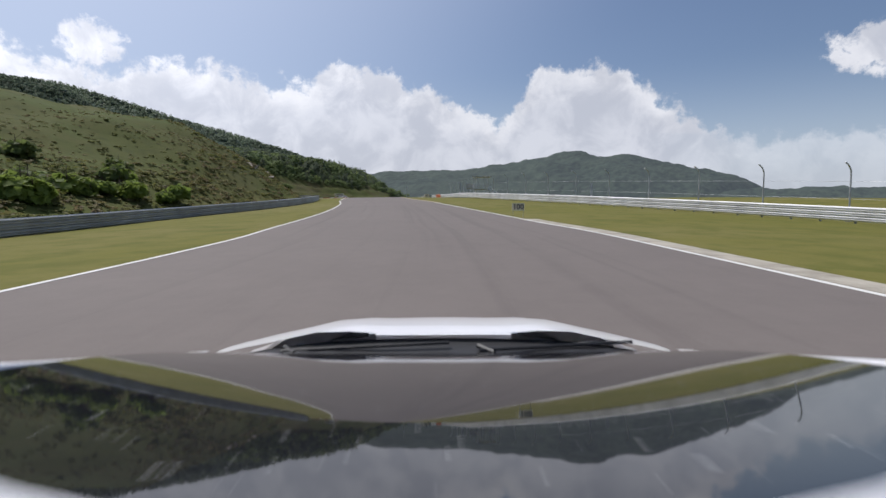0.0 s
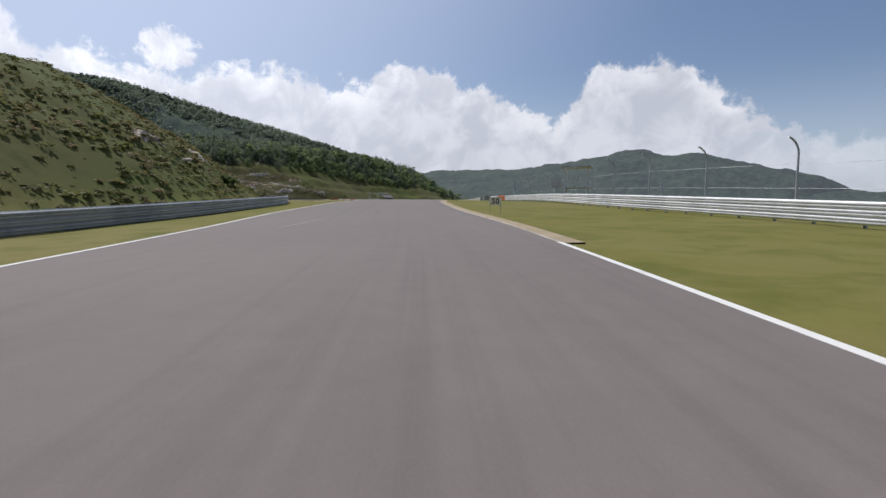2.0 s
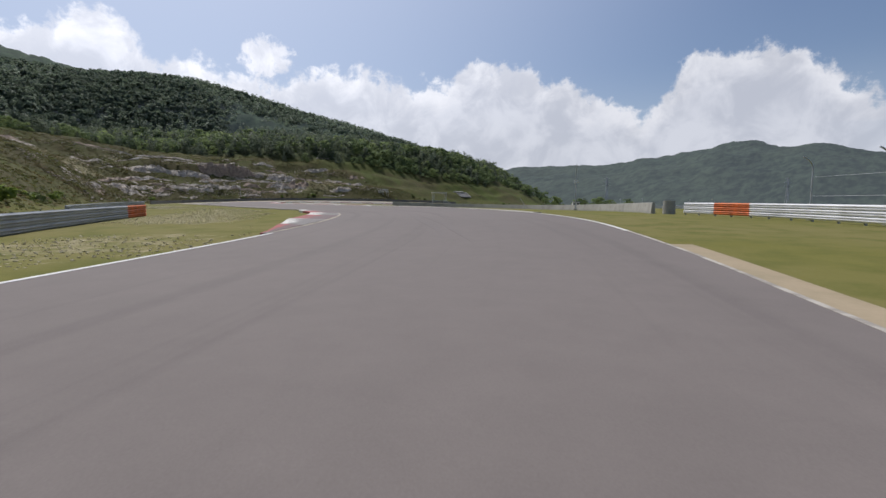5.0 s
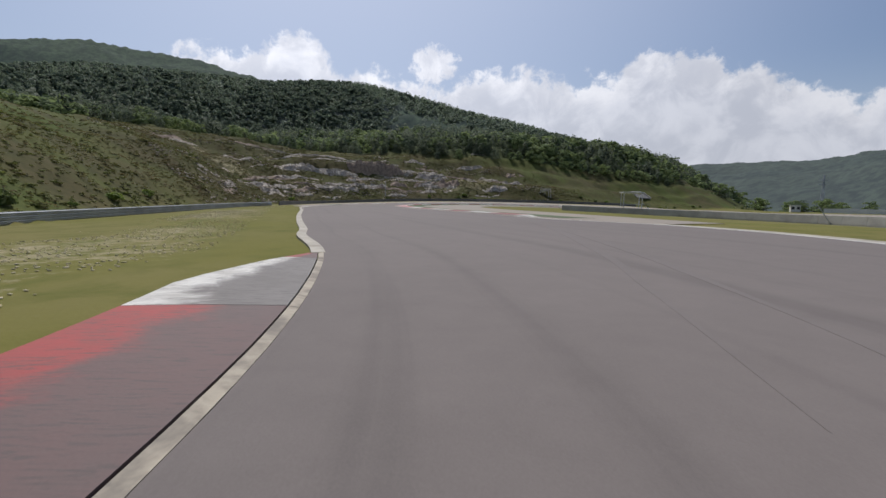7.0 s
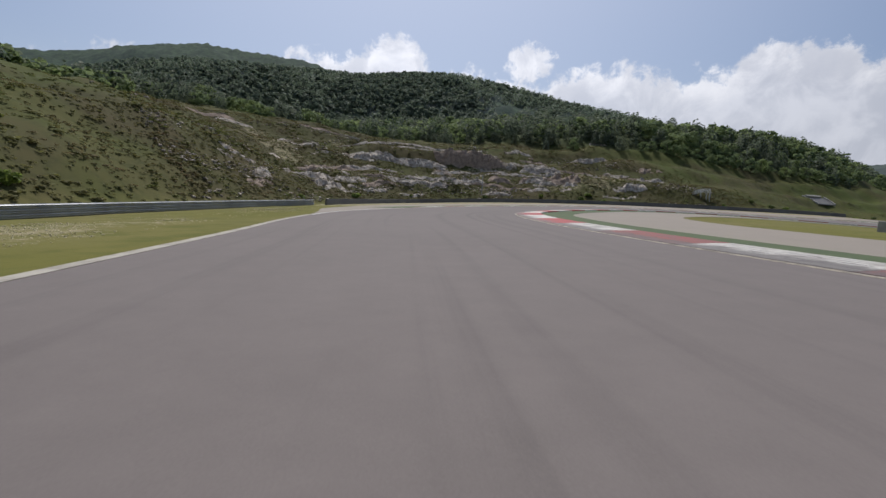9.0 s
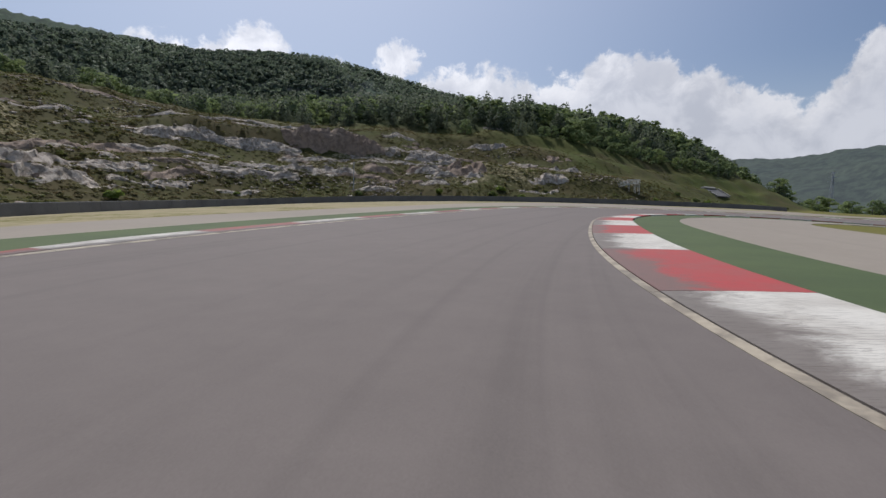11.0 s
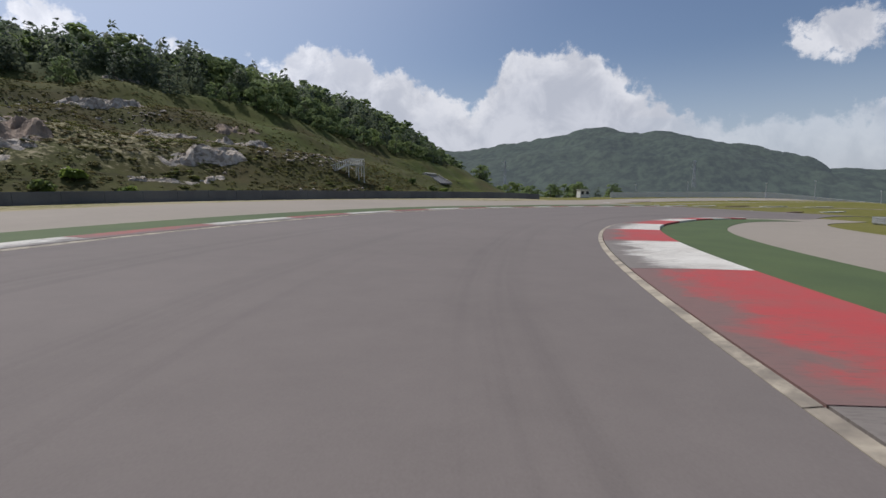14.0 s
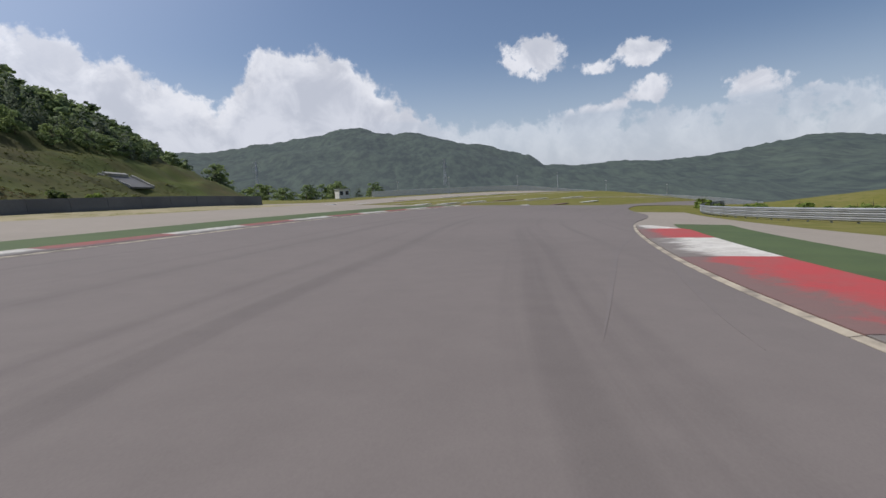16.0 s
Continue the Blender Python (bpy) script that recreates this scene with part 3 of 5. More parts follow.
WORN_WHITE = worn("worn_line_paint", (0.47, 0.43, 0.37), (0.20, 0.175, 0.15), 1.6, 18.0, lo=0.40, hi=0.62)
for side, y0, y1, w, mat in (("L", -60, 121, 0.14, WHITE), ("R", 27, 60, 0.14, WHITE), ("R", 60, 122, 0.10, WORN_WHITE), ("R", 122, 168, 0.14, WHITE), ("R", -60, 27, 0.14, WHITE)):
    paved("white_line", side, -w, 0.0, y0, y1, mat, 0.005, "worn white edge line on the asphalt", "road line")
paved("white_line", "L", -0.14, 0.0, 196, 212, WHITE, 0.005, "worn white edge line on the asphalt", "road line")
paved("pavement", "R", 0.02, 0.75, -60, 27, APRON, 0.01, "pale ribbed concrete kerb strip beside the track")
paved("pavement", "L", -0.05, 0.32, 152.0, 196, APRON, 0.01, "pale concrete strip along the track edge")
paved("pavement", "R", 0.02, 1.1, 140, 160, APRON, 0.0, "pale concrete strip along the track edge")
paved("dirt_strip", "R", 0.02, 0.62, 60, 118, DIRT, -0.015, "bare brown earth worn along the track edge", "ground")
# rubber left by locked and sliding tyres, and a pale scrape
RUBBER = asphalt_material("tyre_rubber_on_asphalt", (0.172, 0.149, 0.136), (0.112, 0.097, 0.089), 0.65)
SCRAPED = asphalt_material("scraped_asphalt", (0.270, 0.240, 0.215), (0.190, 0.168, 0.150), 0.5)


def mark(pts, w, mat, label):
    c = even(spline(pts, 8), 0.6)
    n = normals(c)
    half = w / 2 * np.sin(np.linspace(0.03, math.pi - 0.03, len(c)))[:, None]
    tagged(ribbon("tyre_mark", c + n * half, c - n * half, mat, 0.003), label, "tyre mark", kind="structure")


for pts in ([(-27.2, 141.0), (-28.2, 143.4), (-29.1, 145.5), (-31.6, 151.1), (-38.7, 164.2), (-47.0, 175.5)], [(-26.1, 141.8), (-27.1, 144.2), (-28.6, 147.2), (-30.4, 150.6), (-35.8, 159.5), (-43.0, 169.0)],
            [(-15.9, 117.4), (-16.4, 119.0), (-17.3, 121.8), (-19.5, 127.0), (-23.5, 136.0)], [(-15.0, 117.2), (-15.6, 118.9), (-17.0, 122.6), (-18.9, 127.4), (-22.6, 135.4)]):
    mark(pts, 0.32, RUBBER, "dark curved tyre mark on the asphalt")
for pts in ([(-80.6, 298.0), (-79.4, 299.0), (-76.8, 301.2), (-73.0, 304.3), (-67.5, 308.0)], [(-79.6, 297.0), (-78.5, 298.1), (-75.9, 300.4), (-72.0, 303.6), (-68.2, 306.4)]):
    mark(pts, 0.16, RUBBER, "thin dark skid mark that runs onto the kerb")
mark([(-10.3, 64.5), (-10.45, 67.3), (-10.6, 70.6)], 0.12, SCRAPED, "pale scrape on the asphalt")
# run-off outside the long right-hander
out_edge = even(spline([(-94, 195.5), (-104, 201), (-111.6, 211.8), (-116, 224), (-117.8, 240), (-119.5, 256), (-121.5, 272), (-121, 288), (-116, 303), (-107.5, 316.5), (-97, 326), (-88, 333), (-79, 342), (-66, 354), (-44, 368), (-15, 382)], 8), 1.0)
s = span(192, 368)
inner = edge(("L", 0.0))[s]
k = np.linspace(0, 1, 160)
inner2 = np.stack([np.interp(k, np.linspace(0, 1, len(inner)), inner[:, j]) for j in (0, 1)], 1)
outer2 = np.stack([np.interp(k, np.linspace(0, 1, len(out_edge)), out_edge[:, j]) for j in (0, 1)], 1)
tagged(ribbon("pavement", outer2, inner2, TARMAC, -0.02, 6), "pale grey tarmac run-off outside the bend", "pavement", kind="structure")
# run-off inside the bend
in_edge = even(spline([(-30, 176), (-42, 188), (-53, 199), (-63, 208), (-72, 218), (-78, 230), (-80.5, 243), (-81.5, 256), (-80.5, 266), (-78, 275), (-73, 285), (-66, 295.5), (-55, 308), (-40, 322), (-26, 334)], 8), 1.0)
s = span(160, 343)
inner = edge(("R", 0.0))[s]
inner2 = np.stack([np.interp(k, np.linspace(0, 1, len(inner)), inner[:, j]) for j in (0, 1)], 1)
outer2 = np.stack([np.interp(k, np.linspace(0, 1, len(in_edge)), in_edge[:, j]) for j in (0, 1)], 1)
tagged(ribbon("pavement", inner2, outer2, TARMAC, -0.02, 6), "pale grey tarmac run-off inside the bend", "pavement", kind="structure")
paved("green_strip", "R", 2.2, 5.2, 166, 322, GREEN, -0.005, "green painted strip behind the kerb")
paved("green_strip", "L", 1.2, 4.7, 212, 345, GREEN, -0.005, "green painted strip behind the kerb")


# ---------- kerbs ----------


def kerb(side, y0, y1, mark, width, lift, label, first_red, lead=0.13, length=5.45, taper=6.0, joints=(), paint=None, tail=None, old_to=-1e9):
    """A row of painted blocks with a concrete lip; block joints counted from the mark along y."""
    root = new("kerb")
    tagged(root, label, "kerb", kind="structure")
    s = span(y0, y1)
    e = even(edge((side, 0.0))[s], 0.25)
    sg = 1 if side == "L" else -1
    nn = normals(e) * sg
    arc = np.arange(len(e)) * 0.25 * (np.linalg.norm(np.diff(e, axis=0), axis=1).mean() / 0.25)
    total = arc[-1]
    mk = arc[int(np.argmin(np.abs(e[:, 1] - mark)))]
    knots = list(joints) or [(mk, 0), (mk + length, 1)]
    # block joints, evenly spaced between the given ones and carried on at both ends
    first, last_ = knots[0], knots[-1]
    (s1, i1), (s0, i0) = knots[1], knots[-2]
    step_a, step_b = (s1 - first[0]) / (i1 - first[1]), (last_[0] - s0) / (last_[1] - i0)
    ids = np.arange(first[1] - int(first[0] / step_a) - 1, last_[1] + int((total - last_[0]) / step_b) + 3)
    at = np.interp(ids, [q[1] for q in knots], [q[0] for q in knots])
    at = np.where(ids < first[1], first[0] + (ids - first[1]) * step_a, np.where(ids > last_[1], last_[0] + (ids - last_[1]) * step_b, at))
    prof = ((0.0, 0.0), (lead, 0.02), (lead + 0.02, 0.03), (width * 0.55, lift * 0.8), (width, lift))
    for idx, s_a, s_b in zip(ids, at, at[1:]):
        a, b = max(0, s_a), min(total, s_b)
        red = (idx % 2 == 0) == first_red
        shades = (KERB_RED_OLD, KERB_WHITE_OLD) if np.interp((a + b) / 2, arc, e[:, 1]) < old_to else (paint or (KERB_RED, KERB_WHITE))
        if b - a < 0.4:
            continue
        st = np.linspace(a + 0.012, b - 0.012, 7)
        px, py = np.interp(st, arc, e[:, 0]), np.interp(st, arc, e[:, 1])
        qx, qy = np.interp(st, arc, nn[:, 0]), np.interp(st, arc, nn[:, 1])
        tw = np.clip(np.minimum((st + 0.5) / taper, (total - st + 0.5) / (tail or taper)), 0.12, 1)
        for lo, hi, mat, nm in ((0, 1, LIP_CONCRETE, "lip"), (2, 4, shades[0 if red else 1], "kerb_block")):
            cols = prof[lo:hi + 1]
            vs, m = [], len(cols)
            for i in range(len(st)):
                for w, h in cols:
                    ww = w if w <= lead + 0.02 else (lead + 0.02) + (w - lead - 0.02) * tw[i]
                    x, y = px[i] + qx[i] * ww, py[i] + qy[i] * ww
                    vs.append([x, y, h * min(1.0, (st[i] + 0.1) / 3.0, (total - st[i] + 0.1) / 2.0)])
                for w in (cols[-1][0], cols[0][0]):
                    ww = w if w <= lead + 0.02 else (lead + 0.02) + (w - lead - 0.02) * tw[i]
                    vs.append([px[i] + qx[i] * ww, py[i] + qy[i] * ww, -0.45])
            vs = np.array(vs)
            vs[:, 2] += base_z(vs[:, 0], vs[:, 1]) + 0.006
            c = m + 2
            fs = []
            for i in range(len(st) - 1):
                for j in range(c):
                    p, q = i * c + j, i * c + (j + 1) % c
                    fs.append((p, q, q + c, p + c) if side == "R" else (p, p + c, q + c, q))
            fs.append(tuple(range(c)) if side == "L" else tuple(reversed(range(c))))
            last = (len(st) - 1) * c
            fs.append(tuple(last + j for j in reversed(range(c))) if side == "L" else tuple(last + j for j in range(c)))
            me = mesh_of(nm, vs, fs, mat)
            lay = me.uv_layers.new(name="UVMap")
            for lp, d in zip(me.loops, lay.data):
                i, j = divmod(lp.vertex_index, c)
                across = cols[j][0] if j < m else cols[-1 if j == m else 0][0]
                d.uv = ((across - lead) / (width - lead), float(st[i]))
            ob = new(nm, me)
            ob.parent = root
    return root


kerb("L", 120.3, 152.3, 123.2, 2.1, 0.10, "red and white painted kerb blocks, dusty and worn", False, length=5.1, taper=9.0, tail=5.0, paint=(KERB_RED_RUBBED, KERB_WHITE_RUBBED))
kerb("R", 166.0, 320.0, 245.9, 2.3, 0.09, "long red and white kerb on the inside of the bend", True, old_to=197.0,
     joints=((29, 0), (88.6, 10), (105.8, 13), (124.5, 16), (137, 18), (157.7, 21), (170, 23)))
kerb("L", 213.0, 345.0, 246.0, 1.25, 0.05, "worn red and white kerb on the outside of the bend", False, lead=0.2, paint=(KERB_RED_OLD, KERB_WHITE_OLD))

# ---------- guard rails and wall ----------
WPROF = [(0.00, 0.00), (0.02, 0.03), (0.075, 0.075), (0.075, 0.115), (0.02, 0.145), (0.02, 0.165), (0.075, 0.195), (0.075, 0.235), (0.02, 0.28), (0.00, 0.31)]


def beam_mesh(mat, length=4.0):
    vs, fs = [], []
    n = len(WPROF)
    for x in (-0.06, length + 0.06):
        for y, z in WPROF:
            vs.append((x, -y, z))
        for y, z in reversed(WPROF):
            vs.append((x, -y + 0.006, z))
    c = 2 * n
    for j in range(c):
        fs.append((j, (j + 1) % c, c + (j + 1) % c, c + j))
    return mesh_of("beam", vs, fs, mat, False)


def post_mesh(mat, h):
    bm = bmesh.new()
    box(bm, 0, 0.10, h / 2 - 0.2, 0.10, 0.012, h + 0.4)
    box(bm, -0.045, 0.05, h / 2 - 0.2, 0.012, 0.10, h + 0.4)
    box(bm, 0.045, 0.05, h / 2 - 0.2, 0.012, 0.10, h + 0.4)
    box(bm, 0.0, 0.03, h - 0.25, 0.07, 0.07, 0.3)
    me = bpy.data.meshes.new("post")
    bm.to_mesh(me)
    bm.free()
    me.materials.append(mat)
    return me


def guard_rail(pts, label, mat, faces_right=True, tiers=(0.06, 0.36, 0.66), orange_at=None):
    """Stacked steel beams on posts; the beams face the track to the right of the line, or to its left."""
    root = tagged(new("guard_rail"), label, "guard rail", kind="structure")
    line = even(spline(pts, 8), 4.0)
    z = ground_z(line[:, 0], line[:, 1])
    beam, hot, post = beam_mesh(mat), beam_mesh(ORANGE), post_mesh(STEEL, 0.98)
    for i in range(len(line) - 1):
        a, b = Vector((*line[i], z[i])), Vector((*line[i + 1], z[i + 1]))
        if not faces_right:
            a, b = b, a
        d = b - a
        ang = math.degrees(math.atan2(d.y, d.x))
        pitch = -math.degrees(math.atan2(d.z, math.hypot(d.x, d.y)))
        k = d.length / 4.0
        for t in tiers:
            use = hot if orange_at and orange_at[0] <= (i if orange_at[0] >= 0 else i - len(line) + 1) <= orange_at[1] else beam
            piece("beam", use, pose(a.x, a.y, a.z + t, 0, pitch, ang) @ Matrix.Diagonal((k, 1, 1, 1)), root)
        for f in (0.02, 0.5):
            q = a + d * f
            piece("post", post, pose(q.x, q.y, q.z + tiers[0] - 0.06, 0, 0, ang), root)
    return root


guard_rail([(-20, -60), (-20.5, -20), (-20.8, 10), (-21, 35), (-19.5, 55), (-19.8, 72), (-22, 86), (-25, 99), (-31.5, 114), (-38.5, 124.5), (-43.7, 132.6), (-45.5, 135.7)], "grey three-beam steel guard rail below the grassy hill", STEEL, tiers=(-0.08, 0.22, 0.52), orange_at=(-1, -1))
guard_rail([(-48, 131.5), (-62, 142), (-78, 155), (-94, 172.5), (-110, 188.5), (-122, 203), (-130, 216)], "grey three-beam steel guard rail below the rocky hill", STEEL, tiers=(-0.08, 0.22, 0.52))
guard_rail([(34, -60), (33, -15), (30, 10), (27, 28), (21.5, 42), (15.8, 57), (11, 70), (7.4, 82), (5.4, 93), (4.2, 108), (2.8, 125), (0.2, 140), (-3.4, 150.5)], "pale three-beam steel guard rail along the grass verge", PALE_STEEL, faces_right=False, orange_at=(52, 52))
guard_rail([(-52, 268), (-51, 285), (-47.5, 300), (-43.5, 312), (-36, 323), (-24, 333), (-6, 344), (20, 356)], "grey steel guard rail beyond the inside run-off", STEEL, faces_right=False)


def barrier_wall(name, pts, h, w, mat, label):
    """A continuous cast wall of separate blocks, with battered sides."""
    root = tagged(new(name), label, "wall", kind="structure")
    line = even(spline(pts, 8), 3.0)
    n = normals(line)
    for i in range(len(line) - 1):
        vs = []
        for j, g in ((i, 0.012), (i + 1, -0.012)):
            t = (line[i + 1] - line[i]) * g / 3.0
            for off, zz in ((w, -0.3), (w, 0.12), (w * 0.55, h - 0.04), (w * 0.45, h), (-w * 0.45, h), (-w * 0.55, h - 0.04), (-w, 0.12), (-w, -0.3)):
                vs.append((line[j, 0] + n[j, 0] * off + t[0], line[j, 1] + n[j, 1] * off + t[1], zz))
        vs = np.array(vs)
        vs[:, 2] += np.repeat(ground_z(line[[i, i + 1], 0], line[[i, i + 1], 1]), 8)
        fs = [(j, (j + 1) % 8, 8 + (j + 1) % 8, 8 + j) for j in range(8)] + [tuple(range(7, -1, -1)), tuple(range(8, 16))]
        ob = new("wall_block", mesh_of("wall_block", vs, fs, mat))
        ob.parent = root
    return root


barrier_wall("wall_north", [(-131, 219), (-143, 237), (-150.5, 256), (-146, 272), (-135, 288), (-124, 302), (-113, 316), (-102, 328.5), (-92, 339), (-82, 348), (-74, 354.5)], 0.95, 0.22, WALLMAT, "dark grey concrete barrier at the foot of the rocky slope")
barrier_wall("wall_east", [(-5.5, 153.5), (-6.5, 166), (-10.5, 184), (-20, 203), (-34, 217), (-48, 226), (-62, 233)], 0.95, 0.2, CONCRETE, "weathered pale concrete barrier along the infield")
# rounded concrete end block of the rail
bm = bmesh.new()
bmesh.ops.create_cone(bm, cap_ends=True, segments=20, radius1=0.55, radius2=0.5, depth=1.25, matrix=pose(0, 0, 0.5))
end = part("barrier_end", bm, CONCRETE)
end.location = (-4.4, 152.0, float(base_z(-4.4, 152.0)))
tagged(end, "round concrete end block where the steel rail meets the wall", "barrier end")

# ---------- braking boards ----------


def text_mesh(body, size, mat):
    cu = bpy.data.curves.new("numeral", "FONT")
    cu.body, cu.size, cu.align_x, cu.align_y, cu.extrude = body, size, "CENTER", "CENTER", 0.006
    cu.offset = 0.012
    tmp = bpy.data.objects.new("tmp", cu)
    me = bpy.data.meshes.new_from_object(tmp)
    bpy.data.objects.remove(tmp)
    me.materials.clear()
    me.materials.append(mat)
    return me


INK = worn("navy_paint", (0.035, 0.035, 0.075), (0.06, 0.06, 0.09), 3.0, 20.0, rough=0.6)
BOARD = leaf_material("thin_white_board", (0.74, 0.73, 0.62), (0.66, 0.65, 0.53), 1.4)


def braking_board(body, x, y, yaw):
    root = tagged(new("braking_board"), "white distance board with dark numerals %s on the grass" % body, "sign", group="distance boards")
    bm = bmesh.new()
    box(bm, 0, 0, 0.70, 0.70, 0.03, 0.38, bevel=0.012)
    part("panel", bm, BOARD, root)
    bm = bmesh.new()
    for sx in (-0.35, 0.35):
        box(bm, sx, -0.002, 0.70, 0.02, 0.05, 0.40)
    for sz in (0.50, 0.90):
        box(bm, 0, -0.002, sz, 0.72, 0.05, 0.02)
    part("frame", bm, PAINTED_WOOD, root)
    for sx in (-0.3, 0.3):
        bm = bmesh.new()
        tube(bm, (sx, 0.03, -0.15), (sx, 0.03, 0.85), 0.012)
        part("post", bm, STEEL, root)
    for i, ch in enumerate(body):
        ob = new("numeral", text_mesh(ch, 0.42, INK))
        ob.parent = root
        ob.matrix_local = pose((i - (len(body) - 1) / 2) * (0.225 if ch != "1" else 0.21), -0.019, 0.695, 90, 0, 0)
    root.matrix_world = pose(x, y, float(base_z(x, y)) - 0.07, 0, 0, yaw)
    return root


braking_board("100", 4.45, 29.2, 4)
braking_board("50", -2.5, 76.1, 10)

# ---------- fence posts behind the right-hand rail ----------


def fence_post():
    root = tagged(new("fence_post"), "tall grey steel fence post with an inward curved top", "fence post", group="debris fence posts")
    bm = bmesh.new()
    tube(bm, (0, 0, -0.3), (0, 0, 3.2), 0.055, 0.05)
    last = Vector((0, 0, 3.2))
    for i in range(1, 8):
        a = radians(10 * i)
        q = Vector((-0.9 * (1 - math.cos(a)) * 1.1, 0, 3.2 + 0.85 * math.sin(a)))
        tube(bm, last, q, 0.05, 0.048)
        last = q
    part("pole", bm, POLE, root)
    bm = bmesh.new()
    box(bm, 0, 0, 0.0, 0.3, 0.3, 0.12, bevel=0.01)
    part("base_plate", bm, STEEL, root)
    return root


FENCE = even(spline([(33, 10), (30, 28), (24.5, 43), (18.6, 58.5), (13.4, 71.5), (9.6, 83), (7.4, 94), (6.2, 109), (4.8, 126), (2.2, 141)], 8), 6.2)
first = None
nn = normals(FENCE)
for (x, y), (ax, ay) in zip(FENCE, nn):
    m = pose(x, y, float(base_z(x, y)), 0, 0, math.degrees(math.atan2(-ay, -ax)))
    if first is None:
        first = fence_post()
        first.matrix_world = m
    else:
        copy_thing(first, m)
# thin wires strung between the posts
wires = tagged(new("fence_wire"), "thin steel wires strung between the fence posts", "fence wire", kind="structure")
fz = base_z(FENCE[:, 0], FENCE[:, 1])
for h in (1.5, 2.7):
    bm = bmesh.new()
    for i in range(len(FENCE) - 1):
        tube(bm, (*FENCE[i], fz[i] + h), (*FENCE[i + 1], fz[i + 1] + h), 0.008, seg=4)
    part("wire", bm, POLE, wires)

# ---------- mountains ----------


def range_mesh(name, crest, dist, depth, mat, label, seed, rough=0.05, steps=240, rows=34, crowns=0.0, low=2.0):
    """A wooded mountain range round the track: crest heights by azimuth (degrees to the left), ridge at a distance."""
    c = np.array(crest, float)
    az = np.linspace(c[0, 0], c[-1, 0], steps)
    sp = spline(c, 10)
    order = np.argsort(sp[:, 0])
    e = np.interp(az, sp[order, 0], sp[order, 1])
    r = np.linspace(-1, 0.55, rows)
    A, Rr = np.meshgrid(np.radians(az), r)
    L = dist + Rr * depth
    x, y = -60 - np.sin(A) * L, 190 + np.cos(A) * L
    top = 8 + dist * np.tan(np.radians(e))[None, :]
    prof = np.where(Rr < 0, np.cos(Rr * math.pi / 2) ** 1.15, np.cos(Rr * math.pi / 2 * 0.8))
    spur = (fbm(x, y, min(depth * 0.55, 520), seed, 4) - 0.47) * 2
    z = low + (top - low) * np.clip(prof * (1 + spur * 0.55 * (1 - prof) * 2 * (Rr < 0.02)), 0, 1.2)
    z += (fbm(x, y, dist * 0.03, seed + 7, 5) - 0.47) * dist * rough * sstep(0.0, 0.35, prof)
    z += (fbm(x, y, 11, seed + 17, 2) - 0.37) * crowns * sstep(0.02, 0.12, prof)
    z -= 6 * (1 - sstep(0.0, 0.1, prof))
    i = np.arange(rows * steps).reshape(rows, steps)
    q = np.stack([i[:-1, :-1], i[1:, :-1], i[1:, 1:], i[:-1, 1:]], -1).reshape(-1, 4)
    me = mesh_of(name, np.stack([x, y, z], -1).reshape(-1, 3), q, mat, True)
    if me.polygons[10].normal.z < 0:
        me.flip_normals()
    return tagged(new(name, me), label, "mountain", kind="structure")


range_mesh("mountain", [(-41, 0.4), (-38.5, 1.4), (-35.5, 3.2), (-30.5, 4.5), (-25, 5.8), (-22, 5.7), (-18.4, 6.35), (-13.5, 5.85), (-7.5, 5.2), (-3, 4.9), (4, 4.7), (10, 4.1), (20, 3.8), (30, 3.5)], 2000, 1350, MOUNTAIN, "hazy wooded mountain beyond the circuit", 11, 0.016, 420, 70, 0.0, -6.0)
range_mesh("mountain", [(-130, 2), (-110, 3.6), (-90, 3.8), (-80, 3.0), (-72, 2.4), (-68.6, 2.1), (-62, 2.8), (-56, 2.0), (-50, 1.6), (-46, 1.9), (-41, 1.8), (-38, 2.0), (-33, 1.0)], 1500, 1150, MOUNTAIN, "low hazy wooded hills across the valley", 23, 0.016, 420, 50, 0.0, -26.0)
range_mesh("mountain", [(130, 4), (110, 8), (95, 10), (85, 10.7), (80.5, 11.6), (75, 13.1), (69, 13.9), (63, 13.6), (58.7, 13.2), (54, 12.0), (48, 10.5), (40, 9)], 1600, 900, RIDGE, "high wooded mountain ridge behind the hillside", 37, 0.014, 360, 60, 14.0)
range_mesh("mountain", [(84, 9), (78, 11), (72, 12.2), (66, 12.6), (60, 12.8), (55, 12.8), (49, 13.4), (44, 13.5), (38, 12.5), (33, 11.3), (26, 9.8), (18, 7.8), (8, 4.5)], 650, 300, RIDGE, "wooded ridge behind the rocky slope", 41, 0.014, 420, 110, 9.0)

# ---------- woods, scrub and rocks ----------
rng = np.random.default_rng(7)


